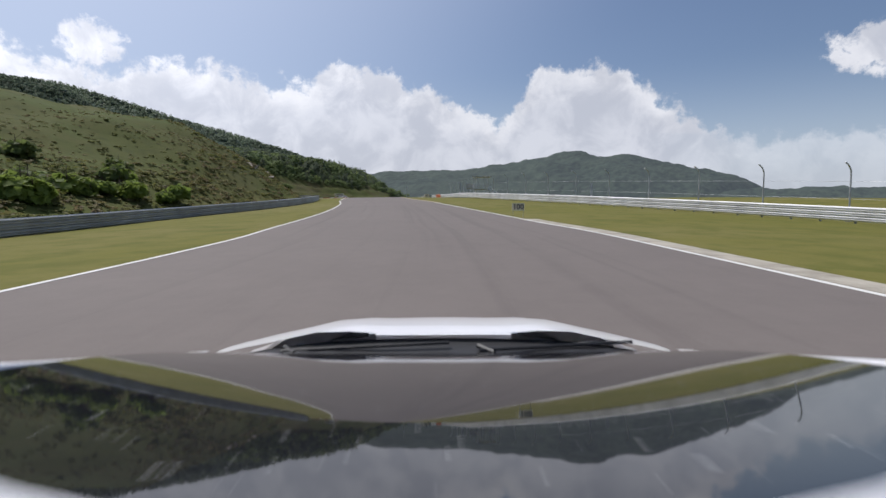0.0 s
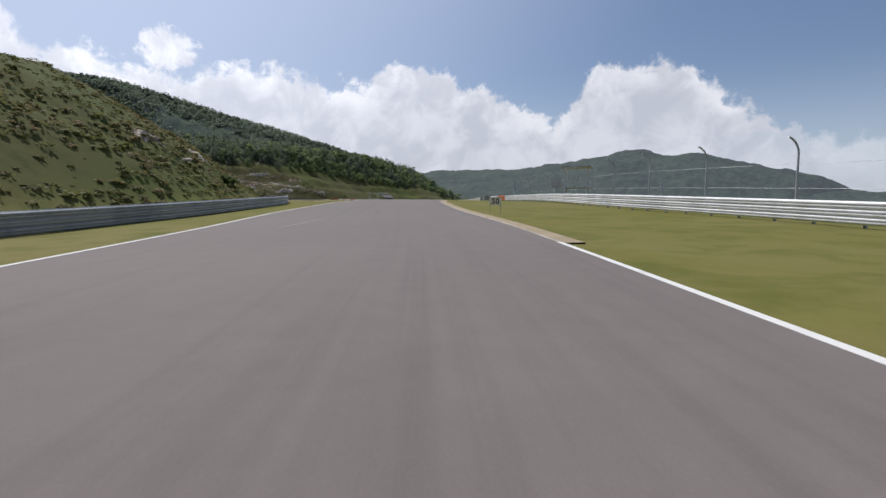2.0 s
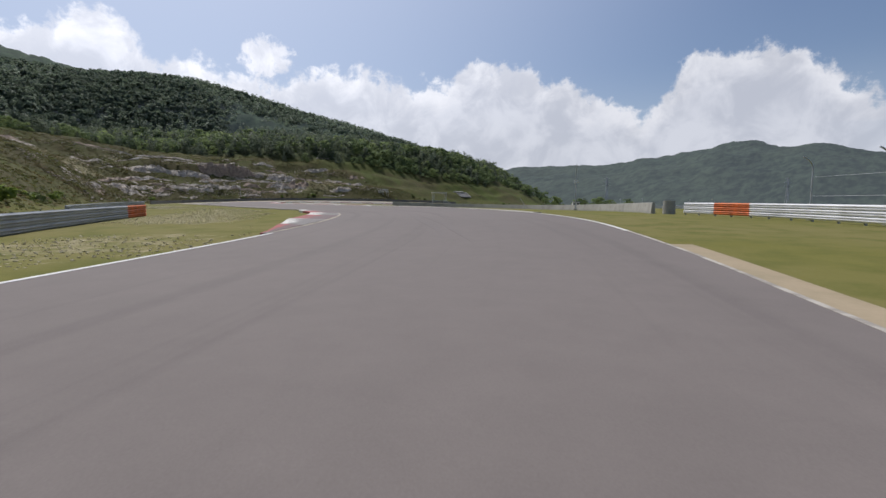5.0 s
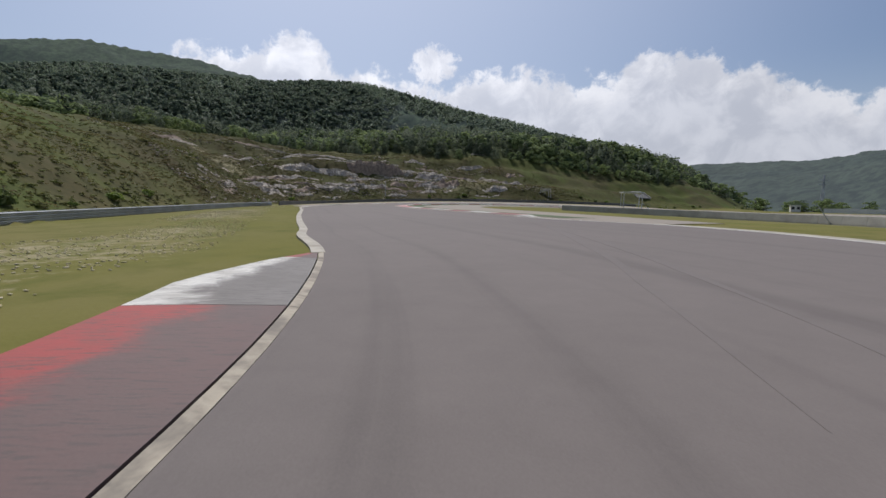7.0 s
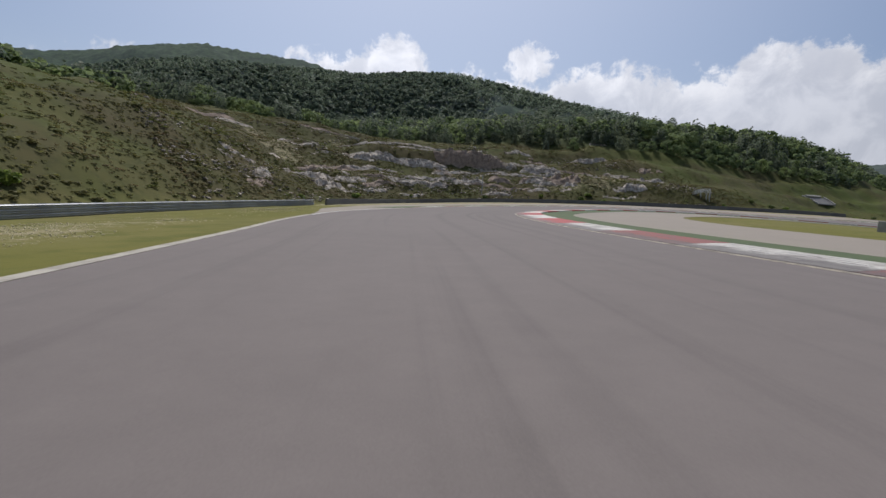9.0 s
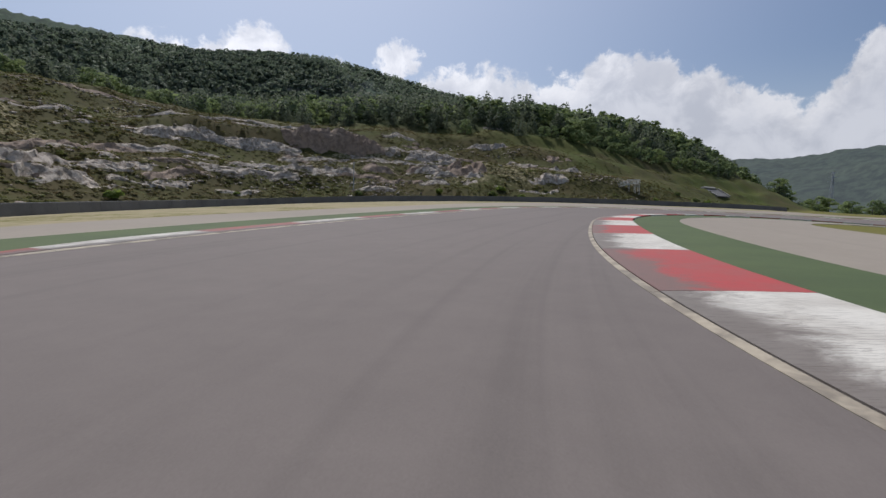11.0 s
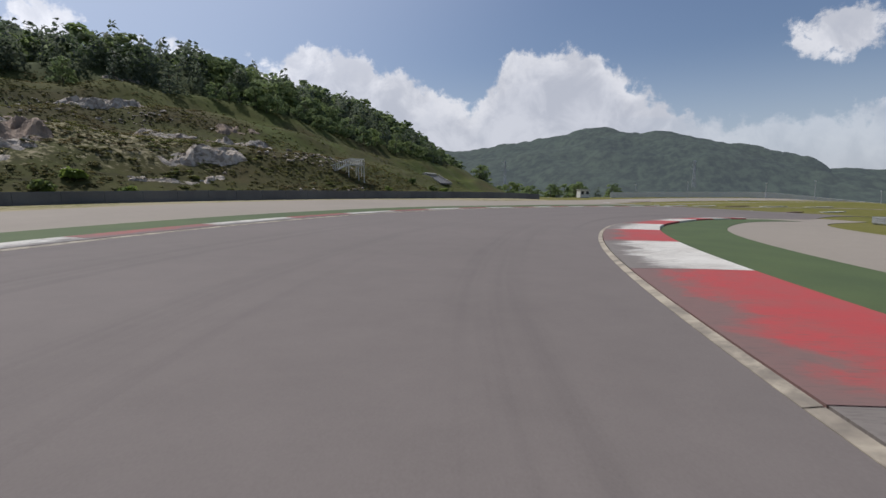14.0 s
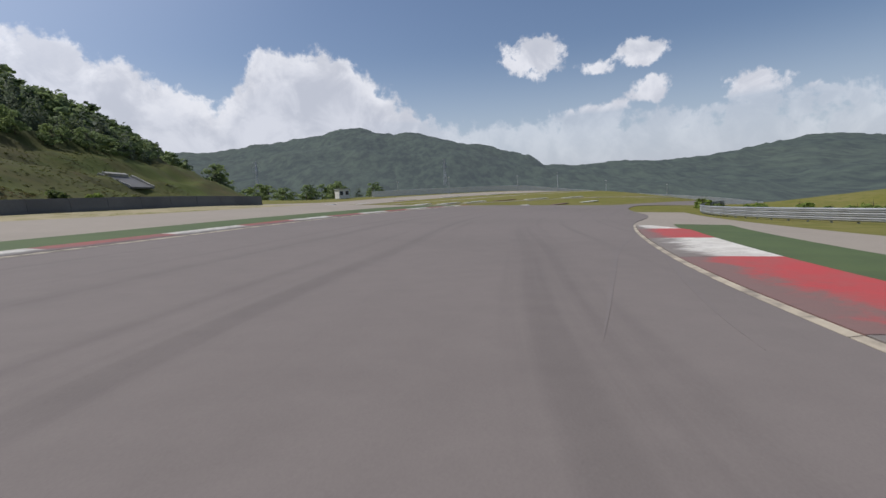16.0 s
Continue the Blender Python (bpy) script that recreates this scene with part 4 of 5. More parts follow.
def leaf_cards(centres, sizes, out_from, squash=1.0, heart=(0, 0, 0.42)):
    """Small leaf clumps, one a centre: bent quads turned roughly outward, shaded as part of the crown's round."""
    n = len(centres)
    nrm = centres - out_from
    nrm /= np.maximum(np.linalg.norm(nrm, axis=1), 1e-6)[:, None]
    whole = centres - np.array(heart)
    whole /= np.maximum(np.linalg.norm(whole, axis=1), 1e-6)[:, None]
    soft = nrm * 0.9 + whole * 0.5 + rng.normal(0, 0.22, (n, 3))
    soft /= np.linalg.norm(soft, axis=1)[:, None]
    nrm = nrm + rng.normal(0, 0.5, (n, 3))
    nrm /= np.linalg.norm(nrm, axis=1)[:, None]
    a = np.cross(nrm, rng.normal(0, 1, (n, 3)))
    a /= np.linalg.norm(a, axis=1)[:, None]
    b = np.cross(nrm, a) * squash
    s = sizes[:, None]
    v = np.stack([centres - a * s, centres - b * s + nrm * s * 0.2, centres + a * s * 1.05 - b * s * 0.15, centres + b * s * 0.95 + a * s * 0.2 + nrm * s * 0.15], 1)
    f = np.arange(n)[:, None] * 4 + np.array([[0, 1, 2, 3]])
    return v.reshape(-1, 3), f, np.repeat(soft, 4, 0)


def shade_round(me, nv):
    at = me.attributes.new("custom_normal", "FLOAT_VECTOR", "POINT")
    at.data.foreach_set("vector", np.ascontiguousarray(nv, dtype=np.float32).ravel())


def broad_tree(seed, lobes=15, k=30, big=1.0):
    """A rounded crown of many leaf clumps in lobes, of height 1."""
    r = np.random.default_rng(seed)
    cs, ss, of = [], [], []
    for i in range(lobes):
        a, h = r.uniform(0, 6.28), 0.16 + 0.72 * (i + r.uniform(0, 1)) / lobes
        rad = 0.34 * math.sin(math.pi * min(1, 0.12 + h * 0.88)) ** 0.7 * r.uniform(0.6, 1.1)
        c = np.array([math.cos(a) * rad, math.sin(a) * rad, h])
        d = r.normal(0, 1, (k, 3))
        d /= np.linalg.norm(d, axis=1)[:, None]
        d[:, 2] = np.abs(d[:, 2]) * 0.9 - 0.25
        cs.append(c + d * r.uniform(0.09, 0.17, (k, 1)))
        ss.append(r.uniform(0.026, 0.056, k) * big)
        of.append(np.repeat(c[None] * np.array([0.8, 0.8, 1]) - np.array([[0, 0, 0.06]]), k, 0))
    return leaf_cards(np.concatenate(cs), np.concatenate(ss), np.concatenate(of))


def pine_tree(seed, big=1.0, k0=44):
    r = np.random.default_rng(seed)
    cs, ss, of = [], [], []
    for h in np.linspace(0.12, 1.0, 12):
        rad = 0.36 * (1.06 - h) ** 0.55 * r.uniform(0.65, 1.1) + 0.02
        k = max(4, int(k0 * (1.15 - h)))
        a = r.uniform(0, 6.28, k)
        q = rad * r.uniform(0.5, 1.0, k)
        lean = r.normal(0, 0.03, 2)
        c = np.stack([np.cos(a) * q + lean[0], np.sin(a) * q + lean[1], h - 0.2 * q + r.normal(0, 0.025, k)], 1)
        cs.append(c)
        ss.append(r.uniform(0.026, 0.055, k) * big)
        of.append(np.repeat([[0, 0, h - 0.25]], k, 0))
    return leaf_cards(np.concatenate(cs), np.concatenate(ss), np.concatenate(of), 0.75)


def bush_shape(seed, n=34):
    r = np.random.default_rng(seed)
    d = r.normal(0, 1, (n, 3))
    d /= np.linalg.norm(d, axis=1)[:, None]
    d[:, 2] = np.abs(d[:, 2])
    c = d * r.uniform(0.55, 1.0, (n, 1)) * np.array([0.5, 0.5, 0.62])
    return leaf_cards(c, r.uniform(0.09, 0.20, n), np.zeros((n, 3)), 1.0, (0, 0, -0.1))


def trunk_shape(seed, limbs=4):
    r = np.random.default_rng(seed)
    bm = bmesh.new()
    tube(bm, (0, 0, -0.06), (0.008, 0.006, 0.45), 0.020, 0.012, 6)
    tube(bm, (0.008, 0.006, 0.45), (0.0, 0.0, 0.86), 0.012, 0.004, 5)
    for _ in range(limbs):
        a, h = r.uniform(0, 6.28), r.uniform(0.3, 0.7)
        tube(bm, (0, 0, h), (math.cos(a) * 0.18, math.sin(a) * 0.18, h + 0.12), 0.007, 0.003, 4)
    me = bpy.data.meshes.new("trunk")
    bm.to_mesh(me)
    bm.free()
    me.materials.append(BARK)
    return me


def scatter(name, protos, xy, z, height, width, mat, label, cat, pick=None):
    """Many plants joined into one mesh."""
    vs, fs, ns, n0 = [], [], [], 0
    pick = rng.integers(0, len(protos), len(xy)) if pick is None else pick
    rot = rng.uniform(0, 6.28, len(xy))
    for i in range(len(xy)):
        v, f, *nv = protos[pick[i]]
        c, s = math.cos(rot[i]), math.sin(rot[i])
        q = v * np.array([width[i], width[i], height[i]])
        vs.append(np.stack([q[:, 0] * c - q[:, 1] * s + xy[i, 0], q[:, 0] * s + q[:, 1] * c + xy[i, 1], q[:, 2] + z[i]], 1))
        fs.append(f + n0)
        n0 += len(v)
        if nv:
            q = nv[0]
            ns.append(np.stack([q[:, 0] * c - q[:, 1] * s, q[:, 0] * s + q[:, 1] * c, q[:, 2]], 1))
    vs, fs = np.concatenate(vs), np.concatenate(fs)
    me = bpy.data.meshes.new(name)
    me.vertices.add(len(vs))
    me.vertices.foreach_set("co", vs.ravel())
    k = fs.shape[1]
    me.loops.add(fs.size)
    me.loops.foreach_set("vertex_index", fs.ravel().astype(np.int32))
    me.polygons.add(len(fs))
    me.polygons.foreach_set("loop_start", np.arange(0, fs.size, k, dtype=np.int32))
    me.update(calc_edges=True)
    me.validate()
    if ns:
        shade_round(me, np.concatenate(ns))
    me.materials.append(mat)
    return tagged(new(name, me), label, cat, kind="stuff")


BROADS = [broad_tree(i) for i in range(5)]
PINES = [pine_tree(20 + i) for i in range(5)]
FAR_BROADS = [broad_tree(30 + i, 11, 10, 1.75) for i in range(5)]      # coarser crowns for woods far off
FAR_PINES = [pine_tree(40 + i, 1.8, 14) for i in range(5)]
BUSHES = [bush_shape(50 + i) for i in range(6)]


def spread(x0, x1, y0, y1, step):
    gx_, gy_ = np.meshgrid(np.arange(x0, x1, step), np.arange(y0, y1, step))
    p = np.stack([gx_.ravel(), gy_.ravel()], 1)
    return p + rng.uniform(-0.48, 0.48, p.shape) * step


# woods on the hill
p = spread(-420, -20, 60, 780, 5.6)
d = beyond_foot(p[:, 0], p[:, 1])
lim = tree_limit(p[:, 1])
keep = (d > lim + (fbm(p[:, 0], p[:, 1], 18, 71) - 0.47) * 14) & (d < lim + 120) & ((p[:, 1] < 560) | (d < lim + 60))
p, d, lim = p[keep], d[keep], lim[keep]
z = ground_z(p[:, 0], p[:, 1]) - 0.8
mixw = fbm(p[:, 0], p[:, 1], 40, 81)
is_pine = rng.uniform(0, 1, len(p)) < sstep(0.40, 0.52, mixw) * 0.7 + 0.12
edge_row = d < lim + 9
hgt = rng.uniform(6.0, 9.6, len(p)) * np.where(edge_row, 0.8, 1.0)
wid = hgt * rng.uniform(1.05, 1.5, len(p))
close = (d < lim + 22) & (p[:, 1] > 235) & (p[:, 1] < 480)
front = np.zeros(len(p), bool)
cand = np.where(edge_row & (p[:, 1] > 250) & (p[:, 1] < 470))[0]
front[cand[:70]] = True
for near_by in (True, False):
    for pine in (False, True):
        b = (is_pine == pine) & ~front & (close == near_by)
        kinds_ = (PINES if near_by else FAR_PINES) if pine else (BROADS if near_by else FAR_BROADS)
        scatter("pine_woods" if pine else "broadleaf_woods", kinds_, p[b], z[b], hgt[b] * (1.12 if pine else 1.0), wid[b] * (0.85 if pine else 1.1), PINE if pine else BROADLEAF,
                "dark pine woods covering the upper hillside" if pine else "dense broadleaf woods covering the upper hillside", "woods")


def crown_mesh(shape, mat):
    v, f, nv = shape
    me = mesh_of("crown", v, f, mat)
    shade_round(me, nv)
    return me


def tree_thing(crown, trunk, label):
    root = tagged(new("tree"), label, "tree", group="trees at the edge of the woods")
    for nm, me in (("crown", crown), ("trunk", trunk)):
        ob = new(nm, me)
        ob.parent = root
    return root


kinds = [tree_thing(crown_mesh(BROADS[0], BROADLEAF), trunk_shape(1), "leafy green tree at the edge of the woods"),
         tree_thing(crown_mesh(PINES[0], PINE), trunk_shape(2), "dark green pine at the edge of the woods"),
         tree_thing(crown_mesh(BROADS[2], BROADLEAF), trunk_shape(3), "leafy green tree at the edge of the woods")]
used = [False] * 3
for i in np.where(front)[0]:
    k = 1 if is_pine[i] else (0 if i % 2 else 2)
    h = float(hgt[i])
    m = pose(p[i, 0], p[i, 1], float(z[i]), 0, 0, float(i * 57 % 360)) @ Matrix.Diagonal((h, h, h, 1))
    if not used[k]:
        kinds[k].matrix_world = m
        used[k] = True
    else:
        t = copy_thing(kinds[k], Matrix())
        t.matrix_world = m

# crowns over the ridge behind, pines and broadleaf alike in the haze-lightened leaf colour
c = [(84, 9), (78, 11), (72, 12.2), (66, 12.6), (60, 12.8), (55, 12.8), (49, 13.4), (44, 13.5), (38, 12.5), (33, 11.3), (26, 9.8), (18, 7.8), (8, 4.5)]
n = 7200
azs = rng.uniform(10, 84, n)
lo = 652 - rng.uniform(0, 1, n) ** 1.25 * 270
els = np.interp(azs, [q[0] for q in c[::-1]], [q[1] for q in c[::-1]])
px_, py_ = -60 - np.sin(np.radians(azs)) * lo, 190 + np.cos(np.radians(azs)) * lo
pz_ = 2 + (6 + 650 * np.tan(np.radians(els))) * np.cos(np.clip((lo - 650) / 300, -1, 1) * math.pi / 2) ** 1.15 - 5
far_p = fbm(px_, py_, 60, 83) > 0.47
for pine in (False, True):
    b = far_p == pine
    scatter("ridge_woods", FAR_PINES if pine else FAR_BROADS, np.stack([px_, py_], 1)[b], pz_[b], rng.uniform(10, 15, b.sum()), rng.uniform(11, 17, b.sum()), HAZED_LEAVES,
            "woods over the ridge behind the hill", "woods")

# scrub on the open slope
p = spread(-240, -18, -20, 470, 1.4)
d = beyond_foot(p[:, 0], p[:, 1])
dens = fbm(p[:, 0], p[:, 1], 13, 91)
keep = (d > 0.6) & (d < tree_limit(p[:, 1]) + 6) & (dens + rng.uniform(-0.2, 0.2, len(p)) > 0.30 + 0.16 * (1 - sstep(110, 150, p[:, 1])))
p, d = p[keep], d[keep]
z = ground_z(p[:, 0], p[:, 1]) - 0.08
hs = rng.uniform(0.20, 0.46, len(p)) ** 1.2 * (1 - 0.4 * sstep(325, 345, p[:, 1])) * (0.6 + 0.4 * sstep(95, 135, p[:, 1])) * (1.0 + 0.5 * (fbm(p[:, 0], p[:, 1], 9, 95) > 0.52))
scatter("hillside_scrub", BUSHES, p, z, hs, hs * rng.uniform(1.8, 3.4, len(p)), SCRUB, "low scrub and weeds over the rocky hillside", "scrub")

# weeds and dry grass that cover the open slope between the rocks
WEEDS = leaf_material("slope_weeds", (0.150, 0.150, 0.046), (0.168, 0.122, 0.062), 0.16)
WEED_SHAPES = [bush_shape(80 + i, 15) for i in range(6)]
p = np.concatenate([spread(-235, -96, 196, 366, 0.92), spread(-150, -24, 96, 200, 1.15)])
d = beyond_foot(p[:, 0], p[:, 1])
keep = (d > 0.5) & (d < np.where(p[:, 1] > 196, 80, 44)) & (fbm(p[:, 0], p[:, 1], 5.0, 99) + rng.uniform(-0.12, 0.12, len(p)) > 0.36)
p = p[keep]
hs = rng.uniform(0.16, 0.42, len(p)) * (0.7 + 0.9 * fbm(p[:, 0], p[:, 1], 11, 98))
scatter("slope_weeds", WEED_SHAPES, p, ground_z(p[:, 0], p[:, 1]) - 0.10, hs, hs * rng.uniform(2.0, 3.6, len(p)), WEEDS, "dry brown and olive weeds between the rocks of the slope", "weeds")

# rough growth over the lower part of the cutting beside the straight
def sunlit(shape):
    """The same plant with its leaves turned more to the sky."""
    v, f, nv = shape
    nv = nv * 0.45 + np.array([0.35, 0.0, 0.75])
    return v, f, nv / np.linalg.norm(nv, axis=1)[:, None]


BANK_WEEDS = leaf_material("bank_weeds", (0.150, 0.165, 0.046), (0.190, 0.140, 0.078), 0.30)
BANK_SHAPES = [sunlit(bush_shape(120 + i, 22)) for i in range(6)]
p = spread(-70, -20, 6, 128, 0.85)
d = beyond_foot(p[:, 0], p[:, 1])
cover = fbm(p[:, 0], p[:, 1] * 0.6, 6, 93) + rng.uniform(-0.12, 0.12, len(p))
keep = (d > 0.5) & (d < 30) & (cover - 0.20 * sstep(9, 17, d) > 0.30)
p, d = p[keep], d[keep]
hs = rng.uniform(0.22, 0.62, len(p)) * (1 - 0.5 * sstep(8, 18, d))
scatter("hillside_scrub", BANK_SHAPES, p, ground_z(p[:, 0], p[:, 1]) - 0.10, hs, hs * rng.uniform(1.6, 2.8, len(p)), BANK_WEEDS, "knee-high brown and green scrub on the slope beside the straight", "scrub")

# larger shrubs, each a thing of its own
SHRUB_A = leaf_material("bright_shrub_leaves", (0.215, 0.275, 0.060), (0.165, 0.225, 0.050), 0.4)
SHRUB_B = leaf_material("dull_shrub_leaves", (0.140, 0.178, 0.056), (0.115, 0.150, 0.050), 0.4)


def big_bush(seed):
    v0, f0, nv0, n0 = [], [], [], 0
    r = np.random.default_rng(seed)
    for _ in range(5):
        v, f, nv = bush_shape(int(r.integers(0, 9999)), 60)
        nv0.append(nv)
        v = v * r.uniform(0.55, 0.85) + np.array([r.uniform(-0.35, 0.35), r.uniform(-0.35, 0.35), r.uniform(0, 0.25)])
        v0.append(v)
        f0.append(f + n0)
        n0 += len(v)
    return np.concatenate(v0), np.concatenate(f0), np.concatenate(nv0)


shrub_kinds = []
for i, (mat, lab) in enumerate(((SHRUB_A, "bright green leafy shrub on the grassy slope"), (SHRUB_B, "dull green leafy shrub on the grassy slope"), (SHRUB_A, "bright green leafy shrub on the grassy slope"))):
    v, f, nv = sunlit(big_bush(200 + i))
    root = tagged(new("shrub"), lab, "shrub", group="shrubs on the slope")
    ob = new("foliage", crown_mesh((v, f, nv), mat))
    ob.parent = root
    ob = new("stem", trunk_shape(210 + i, 5))
    ob.parent = root
    shrub_kinds.append([root, False])


def put_shrub(k, x, y, s):
    zz = float(ground_z(np.array([x]), np.array([y]))[0]) - 0.1
    m = pose(x, y, zz, 0, 0, float((x * 37 + y * 53) % 360)) @ Matrix.Diagonal((s, s, s * 0.85, 1))
    if not shrub_kinds[k][1]:
        shrub_kinds[k][0].matrix_world = m
        shrub_kinds[k][1] = True
    else:
        copy_thing(shrub_kinds[k][0], Matrix()).matrix_world = m


for i in range(46):                       # thick growth above the straight
    y = rng.uniform(14, 52)
    put_shrub(int(rng.integers(0, 3)), -25 - abs(rng.normal(0, 5.5)) - 1.0, y, rng.uniform(1.6, 3.4))
for i in range(60):                       # along the foot of the rocks
    k = int(rng.integers(40, len(FOOT) - 14))
    q = FOOT[k] + rng.uniform(-3, 3, 2)
    dd = float(beyond_foot(np.array([q[0]]), np.array([q[1]]))[0])
    if dd < 1.2:
        q = q + np.array([-3.0, 1.5])
    if float(beyond_foot(np.array([q[0]]), np.array([q[1]]))[0]) > 1.0:
        put_shrub(int(rng.integers(0, 3)), float(q[0]), float(q[1]), rng.uniform(0.9, 2.2))


# rocks
def rock_mesh(seed, mat, name="rock"):
    r = np.random.default_rng(seed)
    bm = bmesh.new()
    bmesh.ops.create_icosphere(bm, subdivisions=3, radius=1.0)
    cuts = [(Vector(r.normal(0, 1, 3)).normalized(), r.uniform(0.36, 0.78)) for _ in range(16)]
    for v in bm.verts:
        for n, k in cuts:
            e = v.co.dot(n) - k
            if e > 0:
                v.co -= n * e
        v.co += v.co.normalized() * (noise.noise(v.co * 2.3 + Vector((seed, 0, 0))) * 0.10 + noise.noise(v.co * 6.0) * 0.08)
        v.co.z += 0.05 * math.sin(v.co.z * 15 + v.co.x * 2)
    me = bpy.data.meshes.new(name)
    bm.to_mesh(me)
    bm.free()
    me.materials.append(mat)
    return me


ROCKS = [rock_mesh(300 + i, ROCK_A if i % 4 else ROCK_B) for i in range(8)]
FOOT_N = normals(FOOT)


def on_slope(along, d):
    """The place d metres beyond the foot of the hill, at a mark along the foot line (8 m apart)."""
    k = np.arange(len(FOOT))
    return np.stack([np.interp(along, k, FOOT[:, j]) + np.interp(along, k, FOOT_N[:, j]) * d for j in (0, 1)], -1)


def cells(u, v, size_u, size_v, seed):
    """Broken blocks: for each place a random value of its block and how far it lies from the block's heart."""
    iu, iv = np.floor(u / size_u), np.floor(v / size_v)
    best, val, du, dv = np.full(u.shape, 1e9), np.zeros(u.shape), np.zeros(u.shape), np.zeros(u.shape)
    for a in (-1, 0, 1):
        for b in (-1, 0, 1):
            ci, cj = iu + a, iv + b
            cu, cv = (ci + 0.1 + 0.8 * hash2(ci, cj, seed)) * size_u, (cj + 0.1 + 0.8 * hash2(ci, cj, seed + 3)) * size_v
            q = ((u - cu) / size_u) ** 2 + ((v - cv) / size_v) ** 2
            m = q < best
            best = np.where(m, q, best)
            val, du, dv = np.where(m, hash2(ci, cj, seed + 7), val), np.where(m, u - cu, du), np.where(m, v - cv, dv)
    return val, du, dv


def rock_ledge(along, d, length, h, seed, mat):
    """A broken outcrop that runs along the slope: blocks and slabs that stand out of the turf, steep below and flat on top."""
    n, m = max(8, int(length / 0.34)), 15
    depth = 1.2 + 1.6 * h
    sp = np.linspace(-0.5, 0.5, n) * length
    wave = (fbm(sp + seed * 3.1, sp * 0, 6.0, seed) - 0.47) * 5.0
    S, U = np.meshgrid(sp, np.linspace(0, 1, m), indexing="ij")
    P = on_slope(along + S / 8.0, d + wave[:, None] + (U - 0.4) * depth + (fbm(S, U * depth, 1.3, seed + 2) - 0.47) * 0.8)
    val, du, dv = cells(S + U * 0.6, U * depth + S * 0.12, 1.5, 0.8, seed)
    val2, _, dv2 = cells(S, U * depth, 0.52, 0.4, seed + 11)
    rise = np.clip(U / 0.34, 0, 1) * (1 - np.clip((U - 0.5) / 0.5, 0, 1) ** 1.4)
    ends = np.clip(np.minimum(S - sp[0], sp[-1] - S) / (0.22 * length), 0, 1) ** 0.6
    gaps = sstep(0.30, 0.50, fbm(S * 1.0 + seed, U * depth, 4.0, seed + 5))
    up = rise * ends * h * (0.45 + 0.45 * val + 0.12 * val2) * gaps + (du * 0.10 - dv * 0.22 + dv2 * 0.15) * rise
    Z = ground_z(P[..., 0], P[..., 1]) - 0.22 + up
    i = np.arange(n * m).reshape(n, m)
    q = np.stack([i[:-1, :-1], i[1:, :-1], i[1:, 1:], i[:-1, 1:]], -1).reshape(-1, 4)
    me = mesh_of("rock_ledge", np.concatenate([P, Z[..., None]], -1).reshape(-1, 3), q, mat)
    if me.polygons[len(me.polygons) // 2].normal.z < 0:
        me.flip_normals()
    pale = mat == ROCK_A
    return tagged(new("rock_ledge", me), "broken pale grey rock ledge in the slope" if pale else "broken brown rock face in the slope", "rock ledge", group="rock ledges")


def foot_mark(y):
    k = np.arange(len(FOOT))
    return float(np.interp(y, FOOT[:, 1], k))


r = np.random.default_rng(15)
LEDGES = []
for i in range(170):
    y, dist = r.uniform(212, 356), 4 + 62 * r.uniform(0, 1) ** 1.15
    if fbm(np.float64(y), np.float64(dist * 1.6), 26, 67) < 0.40 + 0.10 * (y < 240) or (y > 336 and dist < 34):
        continue
    LEDGES.append((y, dist, r.uniform(5, 14), r.uniform(0.5, 1.15)))
# the larger faces of the old cutting
LEDGES += [(268, 31, 22, 2.0), (284, 34, 20, 2.6), (300, 33, 20, 2.0), (303, 14, 10, 2.9), (290, 16, 14, 1.6), (276, 15, 16, 1.7), (318, 30, 16, 1.8), (330, 21, 15, 1.7), (318, 10, 12, 1.5), (250, 20, 16, 1.4), (238, 13, 16, 1.3), (322, 48, 18, 1.8), (93, 8, 4, 0.5), (101, 6, 4, 0.45), (345, 36, 12, 1.5)]
for i, (y, dist, length, h) in enumerate(LEDGES):
    rock_ledge(foot_mark(y), dist, length, h, 700 + i, ROCK_B if i % 5 == 2 or (length, h) in ((20, 2.6), (10, 2.9)) else ROCK_A)
# single boulders lying near the ledges
for i in range(150):
    y, dist, length, h = LEDGES[int(r.integers(0, len(LEDGES)))]
    x, y = on_slope(foot_mark(y) + r.uniform(-0.6, 0.6) * length / 8.0, dist + r.normal(-1.0, 2.6))
    if float(beyond_foot(np.array([x]), np.array([y]))[0]) < 2.0:
        continue
    s = r.uniform(0.18, 0.62)
    ob = new("rock", ROCKS[int(r.integers(0, 8))])
    ob.matrix_world = pose(x, y, float(ground_z(np.array([x]), np.array([y]))[0]) + 0.02 * s, r.uniform(-14, 14), r.uniform(-10, 10), r.uniform(0, 360)) @ Matrix.Diagonal((s * r.uniform(1.1, 2.0), s * r.uniform(0.8, 1.2), s * r.uniform(0.5, 0.9), 1))
    tagged(ob, "weathered pale grey boulder lying on the hillside" if ob.data.materials[0] == ROCK_A else "weathered brown boulder lying on the hillside", "rock", group="boulders on the slope")

